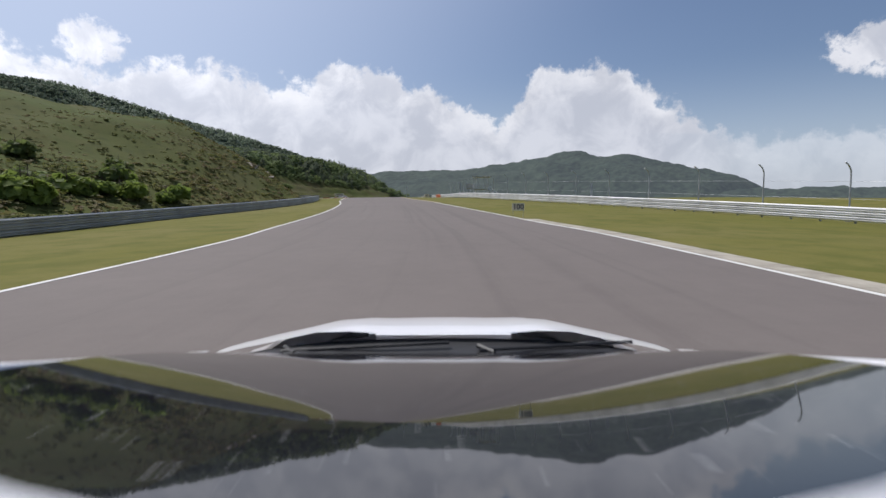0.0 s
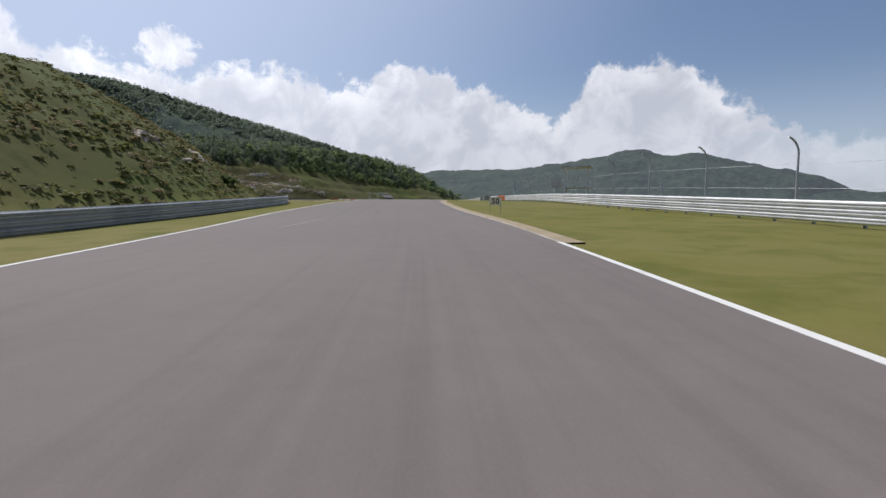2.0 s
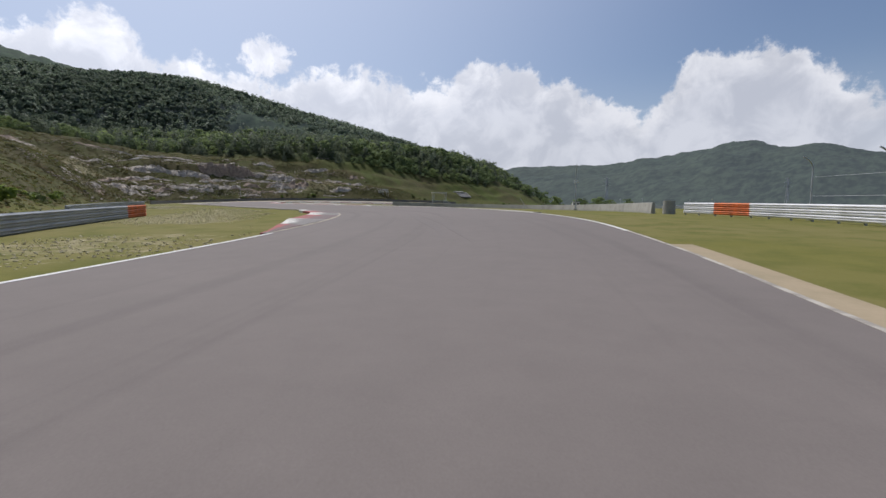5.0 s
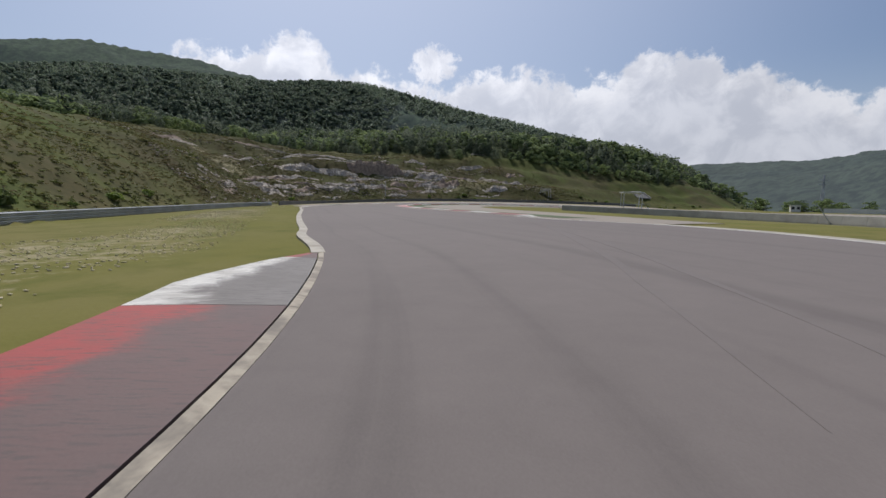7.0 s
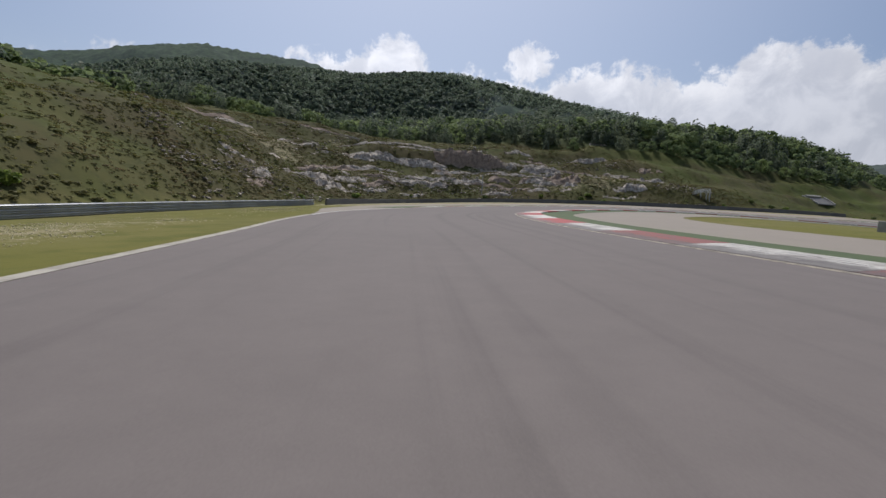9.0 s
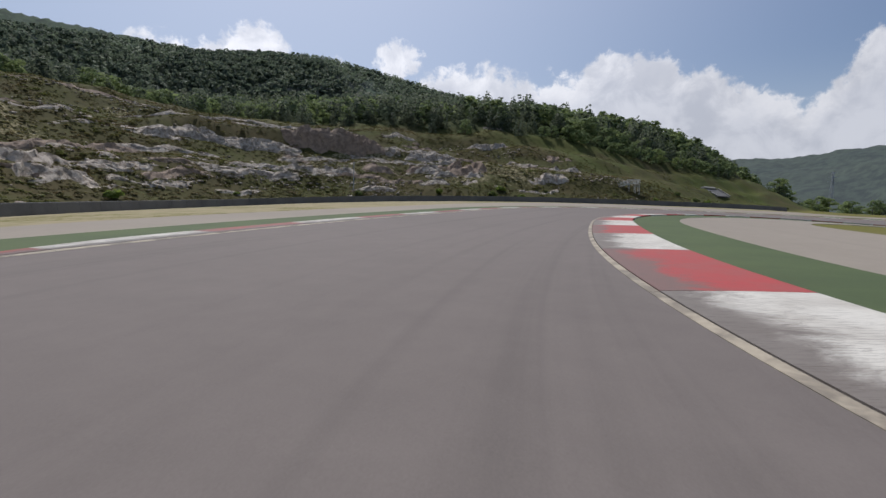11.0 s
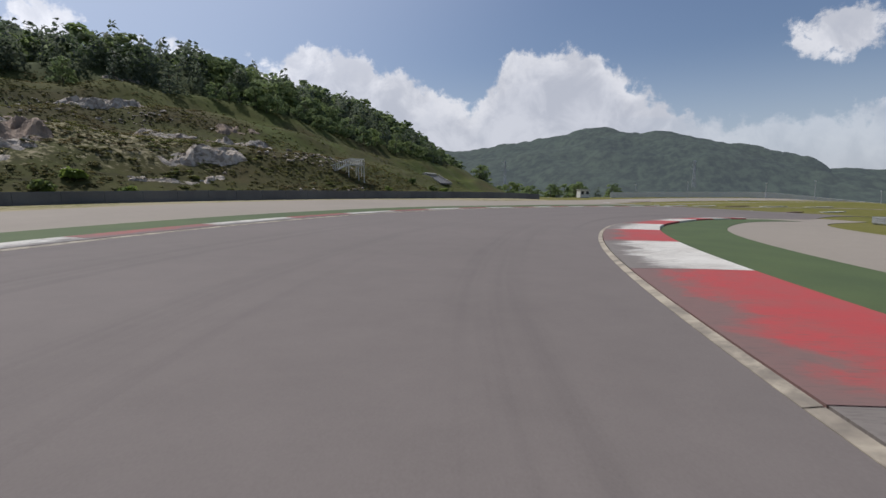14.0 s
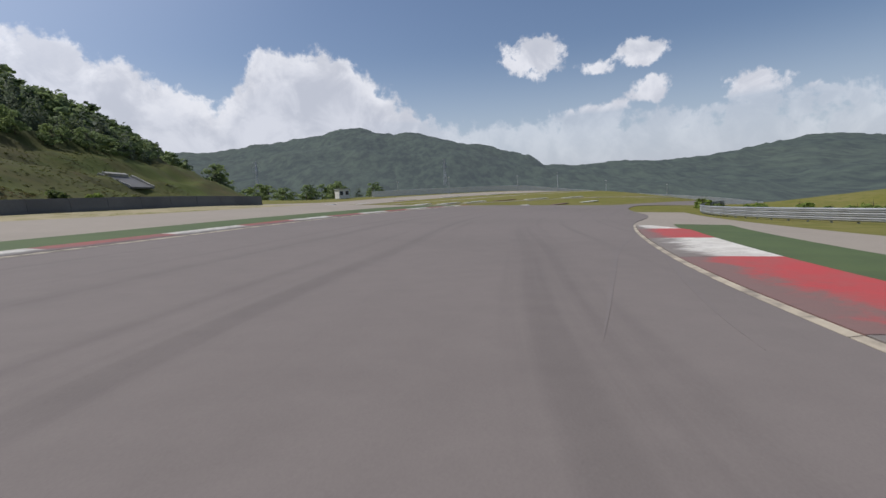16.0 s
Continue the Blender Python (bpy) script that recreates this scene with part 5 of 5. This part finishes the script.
# loose rubble and broken ledges between the outcrops
STONES = []
for i in range(6):
    bm = bmesh.new()
    bmesh.ops.create_icosphere(bm, subdivisions=2, radius=1.0)
    r = np.random.default_rng(600 + i)
    cuts = [(Vector(r.normal(0, 1, 3)).normalized(), r.uniform(0.35, 0.75)) for _ in range(9)]
    for v in bm.verts:
        for n_, k in cuts:
            e = v.co.dot(n_) - k
            if e > 0:
                v.co -= n_ * e
    bm.verts.index_update()
    STONES.append((np.array([v.co[:] for v in bm.verts]), np.array([[v.index for v in f.verts] for f in bm.faces])))
    bm.free()
p = spread(-235, -104, 196, 352, 0.95)
d = beyond_foot(p[:, 0], p[:, 1])
band = fbm(p[:, 0], p[:, 1], 16, 61) + 0.12 * np.sin(d * 0.55 + fbm(p[:, 0], p[:, 1], 25, 65) * 5) + rng.uniform(-0.05, 0.05, len(p))
ok = (d > 1.5) & (d < 72)
order = np.argsort(-np.where(ok, band - 0.0008 * np.maximum(d - 15, 0), -9))[:1900]
p = p[order]
sz = rng.uniform(0.08, 0.40, len(p)) ** 1.2
scatter("rubble", STONES, p, ground_z(p[:, 0], p[:, 1]) + 0.02, sz * rng.uniform(0.5, 1.0, len(p)), sz * rng.uniform(1.0, 2.0, len(p)), ROCK_A, "broken pale stones strewn over the rocky slope", "rubble")

# stones lying bare in the mown verge
PEBBLES = []
for i in range(4):
    bm = bmesh.new()
    bmesh.ops.create_icosphere(bm, subdivisions=1, radius=1.0)
    r = np.random.default_rng(640 + i)
    for v in bm.verts:
        v.co *= r.uniform(0.6, 1.1)
    bm.verts.index_update()
    PEBBLES.append((np.array([v.co[:] for v in bm.verts]), np.array([[v.index for v in f.verts] for f in bm.faces])))
    bm.free()
p = spread(-130, -22, 108, 202, 0.30)
d = beyond_foot(p[:, 0], p[:, 1])
patch = fbm(p[:, 0] * 0.8 + p[:, 1] * 0.5, p[:, 1] - p[:, 0] * 0.4, 9, 51) * 0.6 + fbm(p[:, 0], p[:, 1], 1.6, 53) * 0.5
d = d - 5.0 * (1 - sstep(128, 144, p[:, 1]))
keep = (d > -17.5) & (d < -9.5) & (patch + 0.05 * np.cos((d + 14) * 0.45) + rng.uniform(-0.07, 0.07, len(p)) > 0.56)
p = p[keep]
sz = rng.uniform(0.02, 0.055, len(p))
scatter("verge_stones", PEBBLES, p, base_z(p[:, 0], p[:, 1]) - 0.06, sz * 0.45, sz * rng.uniform(0.9, 1.6, len(p)), VERGE_STONE, "loose pale stones showing through the grass verge", "stones")

# ---------- small structures ----------


def gz1(x, y):
    return float(ground_z(np.array([float(x)]), np.array([float(y)]))[0])


def viewing_platform(x, y, z, yaw):
    root = tagged(new("viewing_platform"), "white timber viewing platform with railings and steps on the slope", "platform")
    bm = bmesh.new()
    box(bm, 0, 0, 1.55, 2.7, 1.6, 0.10, bevel=0.01)
    part("deck", bm, PAINTED_WOOD, root)
    for sx in (-1.25, 0.35, 1.25):
        for sy in (-0.7, 0.7):
            bm = bmesh.new()
            box(bm, sx, sy, 0.15, 0.14, 0.14, 2.8)
            part("leg", bm, PAINTED_WOOD, root)
    for sy in (-0.75, 0.75):
        bm = bmesh.new()
        box(bm, 0, sy, 2.55, 2.7, 0.07, 0.09)
        part("handrail", bm, PAINTED_WOOD, root)
        for i in range(9):
            bm = bmesh.new()
            box(bm, -1.3 + i * 0.325, sy, 2.07, 0.09, 0.07, 0.95)
            part("baluster", bm, PAINTED_WOOD, root)
    bm = bmesh.new()
    box(bm, 1.32, 0, 2.5, 0.07, 1.5, 0.12)
    part("end_rail", bm, PAINTED_WOOD, root)
    for sy in (-0.72, 0.72):
        bm = bmesh.new()
        box(bm, -2.55, sy, 1.05, 2.75, 0.06, 0.22, ry=-22)
        part("stringer", bm, PAINTED_WOOD, root)
        bm = bmesh.new()
        box(bm, -2.55, sy, 1.98, 2.75, 0.07, 0.09, ry=-22)
        part("handrail", bm, PAINTED_WOOD, root)
        for i in range(8):
            bm = bmesh.new()
            q = -3.75 + i * 0.34
            box(bm, q, sy, 1.52 + (q + 2.55) * 0.40, 0.09, 0.07, 0.95)
            part("baluster", bm, PAINTED_WOOD, root)
    for i in range(7):
        bm = bmesh.new()
        q = -3.7 + i * 0.38
        box(bm, q, 0, 1.08 + (q + 2.55) * 0.40, 0.3, 1.4, 0.05)
        part("step", bm, PAINTED_WOOD, root)
    root.matrix_world = pose(x, y, z, 0, 0, yaw)
    return root


viewing_platform(-107.6, 341.0, gz1(-108.0, 341.5) - 0.15, 22)


def plain_pole(name, x, y, h, r, label, cat, head=None, lean=0.0, mat=None):
    root = tagged(new(name), label, cat)
    bm = bmesh.new()
    tube(bm, (0, 0, -0.4), (0, 0, h), r, r * 0.7, 10)
    part("pole", bm, mat or POLE, root)
    bm = bmesh.new()
    box(bm, 0, 0, 0.06, r * 5, r * 5, 0.16, bevel=0.01)
    part("footing", bm, CONCRETE, root)
    if head == "box":
        bm = bmesh.new()
        box(bm, 0, 0, h * 0.62, 0.5, 0.3, 0.35, bevel=0.02)
        part("speaker_box", bm, PALE_STEEL, root)
    elif head == "lamp":
        bm = bmesh.new()
        box(bm, 0, 0, h + 0.05, 0.75, 0.3, 0.3, bevel=0.03)
        part("lamp_head", bm, PALE_STEEL, root)
    root.matrix_world = pose(x, y, gz1(x, y), 0, lean, 0)
    return root


plain_pole("pole", -150.0, 283.0, 5.4, 0.10, "slim pale pole standing on the rocky slope", "pole")
plain_pole("light_pole", -12.6, 171.0, 5.9, 0.09, "slim grey pole with a loudspeaker box behind the wall", "pole", "box")
plain_pole("pole", -22.0, 203.0, 2.6, 0.05, "thin leaning stake behind the wall", "pole", lean=-32)
for x, y, h in ((33, 492, 7.5), (62, 478, 7.0), (72, 462, 8.0), (95, 455, 6.0), (118, 440, 6.0), (20, 520, 6.5)):
    plain_pole("light_pole", x, y, h, 0.14, "tall thin pole at the far end of the circuit", "pole", "lamp")


def marshal_stand(x, y, yaw):
    root = tagged(new("marshal_stand"), "raised steel marshal stand with roof and stairs behind the fence", "marshal stand")
    for sx in (-1.6, 1.6):
        for sy in (-1.1, 1.1):
            bm = bmesh.new()
            box(bm, sx, sy, 2.5, 0.14, 0.14, 5.4)
            part("post", bm, PALE_STEEL, root)
    bm = bmesh.new()
    box(bm, 0, 0, 5.2, 4.4, 3.0, 0.22, bevel=0.03)
    part("roof", bm, POLE, root)
    bm = bmesh.new()
    box(bm, 0, 0, 2.1, 3.5, 2.5, 0.12)
    part("deck", bm, POLE, root)
    for z in (2.7, 3.1):
        bm = bmesh.new()
        box(bm, 0, -1.15, z, 3.4, 0.06, 0.06)
        part("handrail", bm, PALE_STEEL, root)
    bm = bmesh.new()
    box(bm, -2.9, 0.2, 2.9, 1.6, 1.6, 1.2, bevel=0.04)
    part("cabin", bm, POLE, root)
    bm = bmesh.new()
    tube(bm, (-2.9, 0.2, -0.2), (-2.9, 0.2, 2.4), 0.08)
    part("cabin_post", bm, POLE, root)
    for sy in (-0.5, 0.5):
        bm = bmesh.new()
        tube(bm, (1.8, sy, 3.0), (4.6, sy, 0.7), 0.05)
        part("stair_rail", bm, PALE_STEEL, root)
        bm = bmesh.new()
        box(bm, 3.2, sy, 1.05, 3.6, 0.06, 0.2, ry=39)
        part("stringer", bm, PALE_STEEL, root)
    for i in range(10):
        bm = bmesh.new()
        box(bm, 1.95 + i * 0.28, 0, 2.0 - i * 0.225, 0.26, 1.0, 0.04)
        part("step", bm, POLE, root)
    root.matrix_world = pose(x, y, gz1(x, y), 0, 0, yaw)
    return root


marshal_stand(9.6, 124.0, -14)


def shelter(x, y, yaw):
    root = tagged(new("marshal_shelter"), "small open marshal shelter with a pale flat roof behind the wall", "shelter")
    for sx in (-1.7, 1.7):
        for sy in (-0.9, 0.9):
            bm = bmesh.new()
            tube(bm, (sx, sy, -0.3), (sx, sy, 3.9), 0.08)
            part("post", bm, PALE_STEEL, root)
    bm = bmesh.new()
    box(bm, 0, 0, 3.95, 4.0, 2.4, 0.2, bevel=0.03)
    part("roof", bm, PAINTED_WOOD, root)
    bm = bmesh.new()
    box(bm, 0, 0, 0.85, 3.6, 2.0, 0.1)
    part("deck", bm, POLE, root)
    bm = bmesh.new()
    box(bm, 0, -0.95, 1.75, 3.5, 0.05, 0.06)
    part("handrail", bm, PALE_STEEL, root)
    bm = bmesh.new()
    tube(bm, (1.8, -0.6, 2.0), (4.4, -0.6, 0.1), 0.05)
    part("stair_rail", bm, PALE_STEEL, root)
    root.matrix_world = pose(x, y, gz1(x, y), 0, 0, yaw)


shelter(-49.5, 236.0, 30)


def culvert(x, y, yaw, tilt):
    root = tagged(new("culvert"), "pale concrete drainage apron with a dark recess set into the slope", "culvert")
    z = gz1(x, y)
    bm = bmesh.new()
    box(bm, 0, 0, 0, 12, 0.5, 6.5, bevel=0.05)
    part("recess_face", bm, WALLMAT, root)
    for sx in (-6.2, 6.2):
        bm = bmesh.new()
        box(bm, sx, -0.25, 0, 0.6, 1.0, 7.0, bevel=0.05, ry=12 if sx > 0 else -12)
        part("side_wing", bm, CONCRETE, root)
    bm = bmesh.new()
    box(bm, 0, -0.3, 3.5, 9.5, 1.2, 1.0, bevel=0.06)
    part("headwall", bm, CONCRETE, root)
    root.matrix_world = pose(x, y, z + 0.55, tilt, 0, yaw)


culvert(-90.0, 439.0, 64, -62)

# pylon far beyond the circuit


def pylon(x, y, z, h):
    root = tagged(new("pylon"), "grey lattice power pylon far beyond the circuit", "pylon")
    corners = [(-1, -1), (1, -1), (1, 1), (-1, 1)]
    lv = [(0.0, 3.2), (0.3, 2.0), (0.6, 1.1), (1.0, 0.5)]
    for cx, cy in corners:
        bm = bmesh.new()
        for (a, w), (b, v) in zip(lv, lv[1:]):
            tube(bm, (cx * w, cy * w, a * h), (cx * v, cy * v, b * h), 0.28, 0.28, 4)
        part("leg", bm, POLE, root)
    bm = bmesh.new()
    for (a, w), (b, v) in zip(lv, lv[1:]):
        for (ax, ay), (bx, by) in zip(corners, corners[1:] + corners[:1]):
            tube(bm, (ax * w, ay * w, a * h), (bx * v, by * v, b * h), 0.15, 0.15, 4)
            tube(bm, (bx * w, by * w, a * h), (ax * v, ay * v, b * h), 0.15, 0.15, 4)
    part("bracing", bm, POLE, root)
    for q, w in ((0.78, 7.0), (0.88, 6.0), (0.98, 5.0)):
        bm = bmesh.new()
        box(bm, 0, 0, q * h, 2 * w, 0.5, 0.5)
        part("cross_arm", bm, POLE, root)
    root.matrix_world = pose(x, y, z, 0, 0, 30)


pylon(34, 994, 4.0, 60.0)
pylon(270, 900, 4.0, 52.0)


def hut(x, y, w, d, h, yaw, label):
    root = tagged(new("hut"), label, "hut", group="huts at the far end of the circuit")
    bm = bmesh.new()
    box(bm, 0, 0, h / 2, w, d, h, bevel=0.05)
    part("wall", bm, PAINTED_WOOD, root)
    bm = bmesh.new()
    box(bm, 0, 0, h + 0.15, w * 1.15, d * 1.15, 0.3, bevel=0.05)
    part("roof", bm, POLE, root)
    for sx in (-0.27, 0.27):
        bm = bmesh.new()
        box(bm, sx * w, -d / 2 - 0.02, h * 0.6, w * 0.28, 0.06, h * 0.4)
        part("window", bm, DARK, root)
    root.matrix_world = pose(x, y, gz1(x, y), 0, 0, yaw)


hut(86, 520, 6.0, 4.0, 4.2, -20, "small white timing hut at the far end of the circuit")
hut(-14, 505, 5.0, 4.0, 4.0, 10, "small white hut beside the far track")
barrier_wall("wall_far", [(0, 505), (35, 500), (66, 494), (95, 478), (125, 452), (160, 420)], 2.5, 0.25, PAINTED_WOOD, "long low white barrier at the far end of the circuit")


def far_strip(name, pts, w, mat, dz, label):
    c = even(spline(pts, 8), 4.0)
    n = normals(c)
    return tagged(ribbon(name, c + n * w / 2, c - n * w / 2, mat, dz), label, "pavement", kind="structure")


far_strip("pavement", [(-62, 392), (-30, 412), (5, 424), (45, 428), (90, 420), (150, 405)], 34, TARMAC, -0.01, "grey strip of the far part of the circuit")
far_strip("pavement", [(-62, 436), (-30, 462), (10, 474), (50, 474), (95, 456)], 26, TARMAC, -0.012, "grey strip of the far part of the circuit")
for i, (x, y, a) in enumerate(((-44, 388, 34), (-33, 395, 32), (-21, 402, 28), (-9, 408, 22), (4, 412, 14), (18, 414, 6), (34, 415, 2), (-15, 381, 34), (6, 391, 24), (24, 398, 16), (-40, 444, 38), (-24, 455, 28), (-5, 461, 12), (16, 463, 4), (38, 462, -4))):
    root = tagged(new("kerb_stone"), "short white painted kerb at the far bend" if i % 4 else "short red painted kerb at the far bend", "kerb", group="kerbs of the far bend")
    bm = bmesh.new()
    box(bm, 0, 0, 0.0, 9.5, 1.6, 0.16, bevel=0.02)
    part("block", bm, PAINTED_WOOD if i % 4 else KERB_RED, root)
    root.matrix_world = pose(x, y, float(base_z(x, y)) + 0.03, 0, 0, a)

# hedge and shrubs on the far side of the infield
for i in range(95):
    u = i / 94
    x, y = -8 + 95 * u + rng.normal(0, 3.0), 342 - 130 * u + rng.normal(0, 3.0)
    put_shrub(int(rng.integers(0, 3)), float(x), float(y), rng.uniform(1.4, 3.2))
# clumps of trees at the valley edge
for i in range(40):
    x, y = rng.uniform(-60, 40), rng.uniform(560, 680)
    k = int(rng.integers(0, 3))
    h = rng.uniform(9, 15)
    t = copy_thing(kinds[k], Matrix())
    t["group"] = "trees at the valley edge"
    t.matrix_world = pose(x, y, gz1(x, y) - 0.3, 0, 0, i * 40) @ Matrix.Diagonal((h, h, h * 0.8, 1))

# ---------- the white car that waits on the start of the straight ----------
CAR_WHITE, ctree, cp, cpos = material("car_white_paint", 0.28, 0.0, 0.5)
cp.inputs["Base Color"].default_value = (0.78, 0.77, 0.78, 1)
cp.inputs["Coat Weight"].default_value = 0.6
bump(ctree, cp, noise_at(ctree, cpos, 3.0, 2, 0.4), 0.01, 0.01)
GLASS, gtree, gp, gpos = material("tinted_glass", 0.03, 0.0, 0.9)
gtree.links.new(mixc(gtree, ramp(gtree, noise_at(gtree, gpos, 60.0, 2, 0.5), 0.70, 0.74), (0.012, 0.012, 0.016), (0.25, 0.25, 0.25)), gp.inputs["Base Color"])
TYRE = worn("tyre_rubber", (0.025, 0.025, 0.027), (0.05, 0.048, 0.045), 3.0, 25.0, rough=0.85)
TRIM = worn("black_plastic", (0.02, 0.02, 0.022), (0.04, 0.04, 0.042), 4.0, 30.0, rough=0.5)
ALLOY = worn("alloy", (0.5, 0.5, 0.52), (0.35, 0.35, 0.36), 4.0, 30.0, rough=0.35, metal=0.8)
LENS_RED = worn("red_lens", (0.45, 0.02, 0.02), (0.3, 0.02, 0.02), 4.0, 30.0, rough=0.2)
LENS = worn("clear_lens", (0.55, 0.56, 0.58), (0.4, 0.41, 0.43), 4.0, 30.0, rough=0.12)


def sheet(rows_, flip=False):
    """A bmesh sheet from rows of points."""
    bm = bmesh.new()
    g = [[bm.verts.new(q) for q in r] for r in rows_]
    for a, b in zip(g, g[1:]):
        for i in range(len(a) - 1):
            f = (a[i], a[i + 1], b[i + 1], b[i])
            bm.faces.new(tuple(reversed(f)) if flip else f)
    for f in bm.faces:
        f.smooth = True
    bmesh.ops.recalc_face_normals(bm, faces=bm.faces)
    return bm


def car():
    root = tagged(new("car"), "white sports coupe with tinted windscreen standing on the asphalt", "car")
    us = np.linspace(-1, 1, 15)
    # bonnet with two raised wings
    rows_ = []
    for v in np.linspace(0, 1, 14):
        y = 1.66 + 1.32 * v
        row = []
        for u in us:
            w = 0.79 - 0.10 * v ** 2
            z = 0.918 - 0.26 * v ** 1.6 - 0.04 * abs(u) ** 4 - 0.03 * v * u * u + 0.022 * math.exp(-((abs(u) - 0.52) / 0.16) ** 2) * (1 - v * 0.6)
            row.append((u * w, y + 0.12 * (1 - u * u) * (1 - v) - 0.25 * v * u * u, z))
        rows_.append(row)
    part("bonnet", sheet(rows_), CAR_WHITE, root)
    # flanks and floor: one closed shell below the shoulder
    rows_ = []
    prof = [(-1.62, 0.62, 0.72), (-1.45, 0.80, 0.82), (-0.9, 0.88, 0.86), (0.0, 0.90, 0.84), (0.9, 0.90, 0.84), (1.6, 0.89, 0.82), (2.2, 0.88, 0.78), (2.7, 0.80, 0.68), (3.0, 0.58, 0.52)]
    for y, w, zt in prof:
        rows_.append([(-w * 0.80, y, zt), (-w * 0.97, y, zt - 0.05), (-w, y, zt - 0.22), (-w * 0.96, y, 0.34), (-w * 0.85, y, 0.2), (w * 0.85, y, 0.2), (w * 0.96, y, 0.34), (w, y, zt - 0.22), (w * 0.97, y, zt - 0.05), (w * 0.80, y, zt)])
    part("body_shell", sheet(rows_), CAR_WHITE, root)
    bm = bmesh.new()
    box(bm, 0, 3.02, 0.40, 1.3, 0.2, 0.34, bevel=0.08)
    part("front_bumper", bm, CAR_WHITE, root)
    bm = bmesh.new()
    box(bm, 0, -1.62, 0.45, 1.5, 0.2, 0.42, bevel=0.08)
    part("rear_bumper", bm, CAR_WHITE, root)
    # cowl with wipers below the glass
    part("cowl", sheet([[(u * 0.74, 1.49 + 0.15 * (1 - u * u), 0.918 - 0.045 * (1 - u * u)) for u in us], [(u * 0.79, 1.67 + 0.13 * (1 - u * u), 0.895 - 0.04 * u ** 4) for u in us]]), TRIM, root)
    for x0, x1 in ((-0.55, 0.02), (0.12, 0.66)):
        bm = bmesh.new()
        tube(bm, (x0, 1.66, 0.892), (x1, 1.72, 0.902), 0.006, seg=6)
        tube(bm, (x0 + 0.05, 1.64, 0.890), (x0, 1.70, 0.895), 0.009, seg=6)
        part("wiper", bm, TRIM, root)
    # windscreen: a curved pane from the cowl up to the roof
    rows_ = []
    for v in np.linspace(0, 1, 14):
        row = []
        for u in us:
            x = u * (0.72 * (1 - v) + 0.60 * v)
            y = (1.50 + 0.14 * (1 - u * u)) * (1 - v) + (0.53 - 0.27 * (1 - u * u)) * v
            zb = 0.928 - 0.045 * (1 - u * u)
            z = zb + (1.232 - 0.02 * u * u - zb) * (v ** 0.84)
            row.append((x, y, z))
        rows_.append(row)
    part("windscreen", sheet(rows_), GLASS, root)
    # roof behind the glass
    rows_ = []
    for v in np.linspace(0, 1, 10):
        row = []
        for u in us:
            x = u * (0.60 - 0.04 * v)
            y = (0.53 - 0.27 * (1 - u * u)) * (1 - v) + (-0.75 - 0.15 * (1 - u * u)) * v
            row.append((x, y, 1.236 - 0.02 * u * u - 0.06 * v * v + 0.010 * math.sin(math.pi * v)))
        rows_.append(row)
    part("roof", sheet(rows_), CAR_WHITE, root)
    part("rear_window", sheet([[(u * (0.56 * (1 - v) + 0.64 * v), -0.75 - 0.15 * (1 - u * u) * (1 - v) - 0.72 * v, 1.165 - 0.03 * u * u - 0.33 * v) for u in us] for v in np.linspace(0, 1, 8)]), GLASS, root)
    for sx in (-1, 1):
        part("side_window", sheet([[(sx * (0.76 + 0.0 * q), y0, 0.86), (sx * 0.612, y1, z1)] for q, (y0, y1, z1) in enumerate(((1.45, 0.5, 1.2), (0.9, 0.3, 1.2), (0.0, -0.2, 1.17), (-0.9, -0.75, 1.12)))]), GLASS, root)
        bm = bmesh.new()
        tube(bm, (sx * 0.725, 1.50, 0.932), (sx * 0.605, 0.53, 1.214), 0.011, seg=8)
        part("windscreen_pillar", bm, CAR_WHITE, root)
        bm = bmesh.new()
        box(bm, sx * 1.0, 1.05, 0.92, 0.22, 0.12, 0.13, bevel=0.04)
        part("door_mirror", bm, CAR_WHITE, root)
        bm = bmesh.new()
        box(bm, sx * 0.56, 2.86, 0.60, 0.30, 0.22, 0.12, bevel=0.04, rz=sx * -22)
        part("headlight", bm, LENS, root)
        bm = bmesh.new()
        box(bm, sx * 0.55, -1.66, 0.66, 0.36, 0.1, 0.12, bevel=0.03)
        part("tail_light", bm, LENS_RED, root)
        for y in (2.15, -0.78):
            bm = bmesh.new()
            bmesh.ops.create_cone(bm, cap_ends=True, segments=28, radius1=0.325, radius2=0.325, depth=0.235, matrix=pose(sx * 0.80, y, 0.325, 0, 90, 0))
            es = [e for e in bm.edges if e.calc_length() < 0.1]
            bmesh.ops.bevel(bm, geom=es, offset=0.03, segments=2, affect="EDGES")
            tyre = part("wheel", bm, TYRE, root)
            bm = bmesh.new()
            bmesh.ops.create_cone(bm, cap_ends=True, segments=20, radius1=0.22, radius2=0.20, depth=0.245, matrix=pose(sx * 0.802, y, 0.325, 0, 90, 0))
            part("rim", bm, ALLOY, tyre)
    root.matrix_world = pose(0, 0, 0.0, 1.6, 0, 0)
    return root


car()
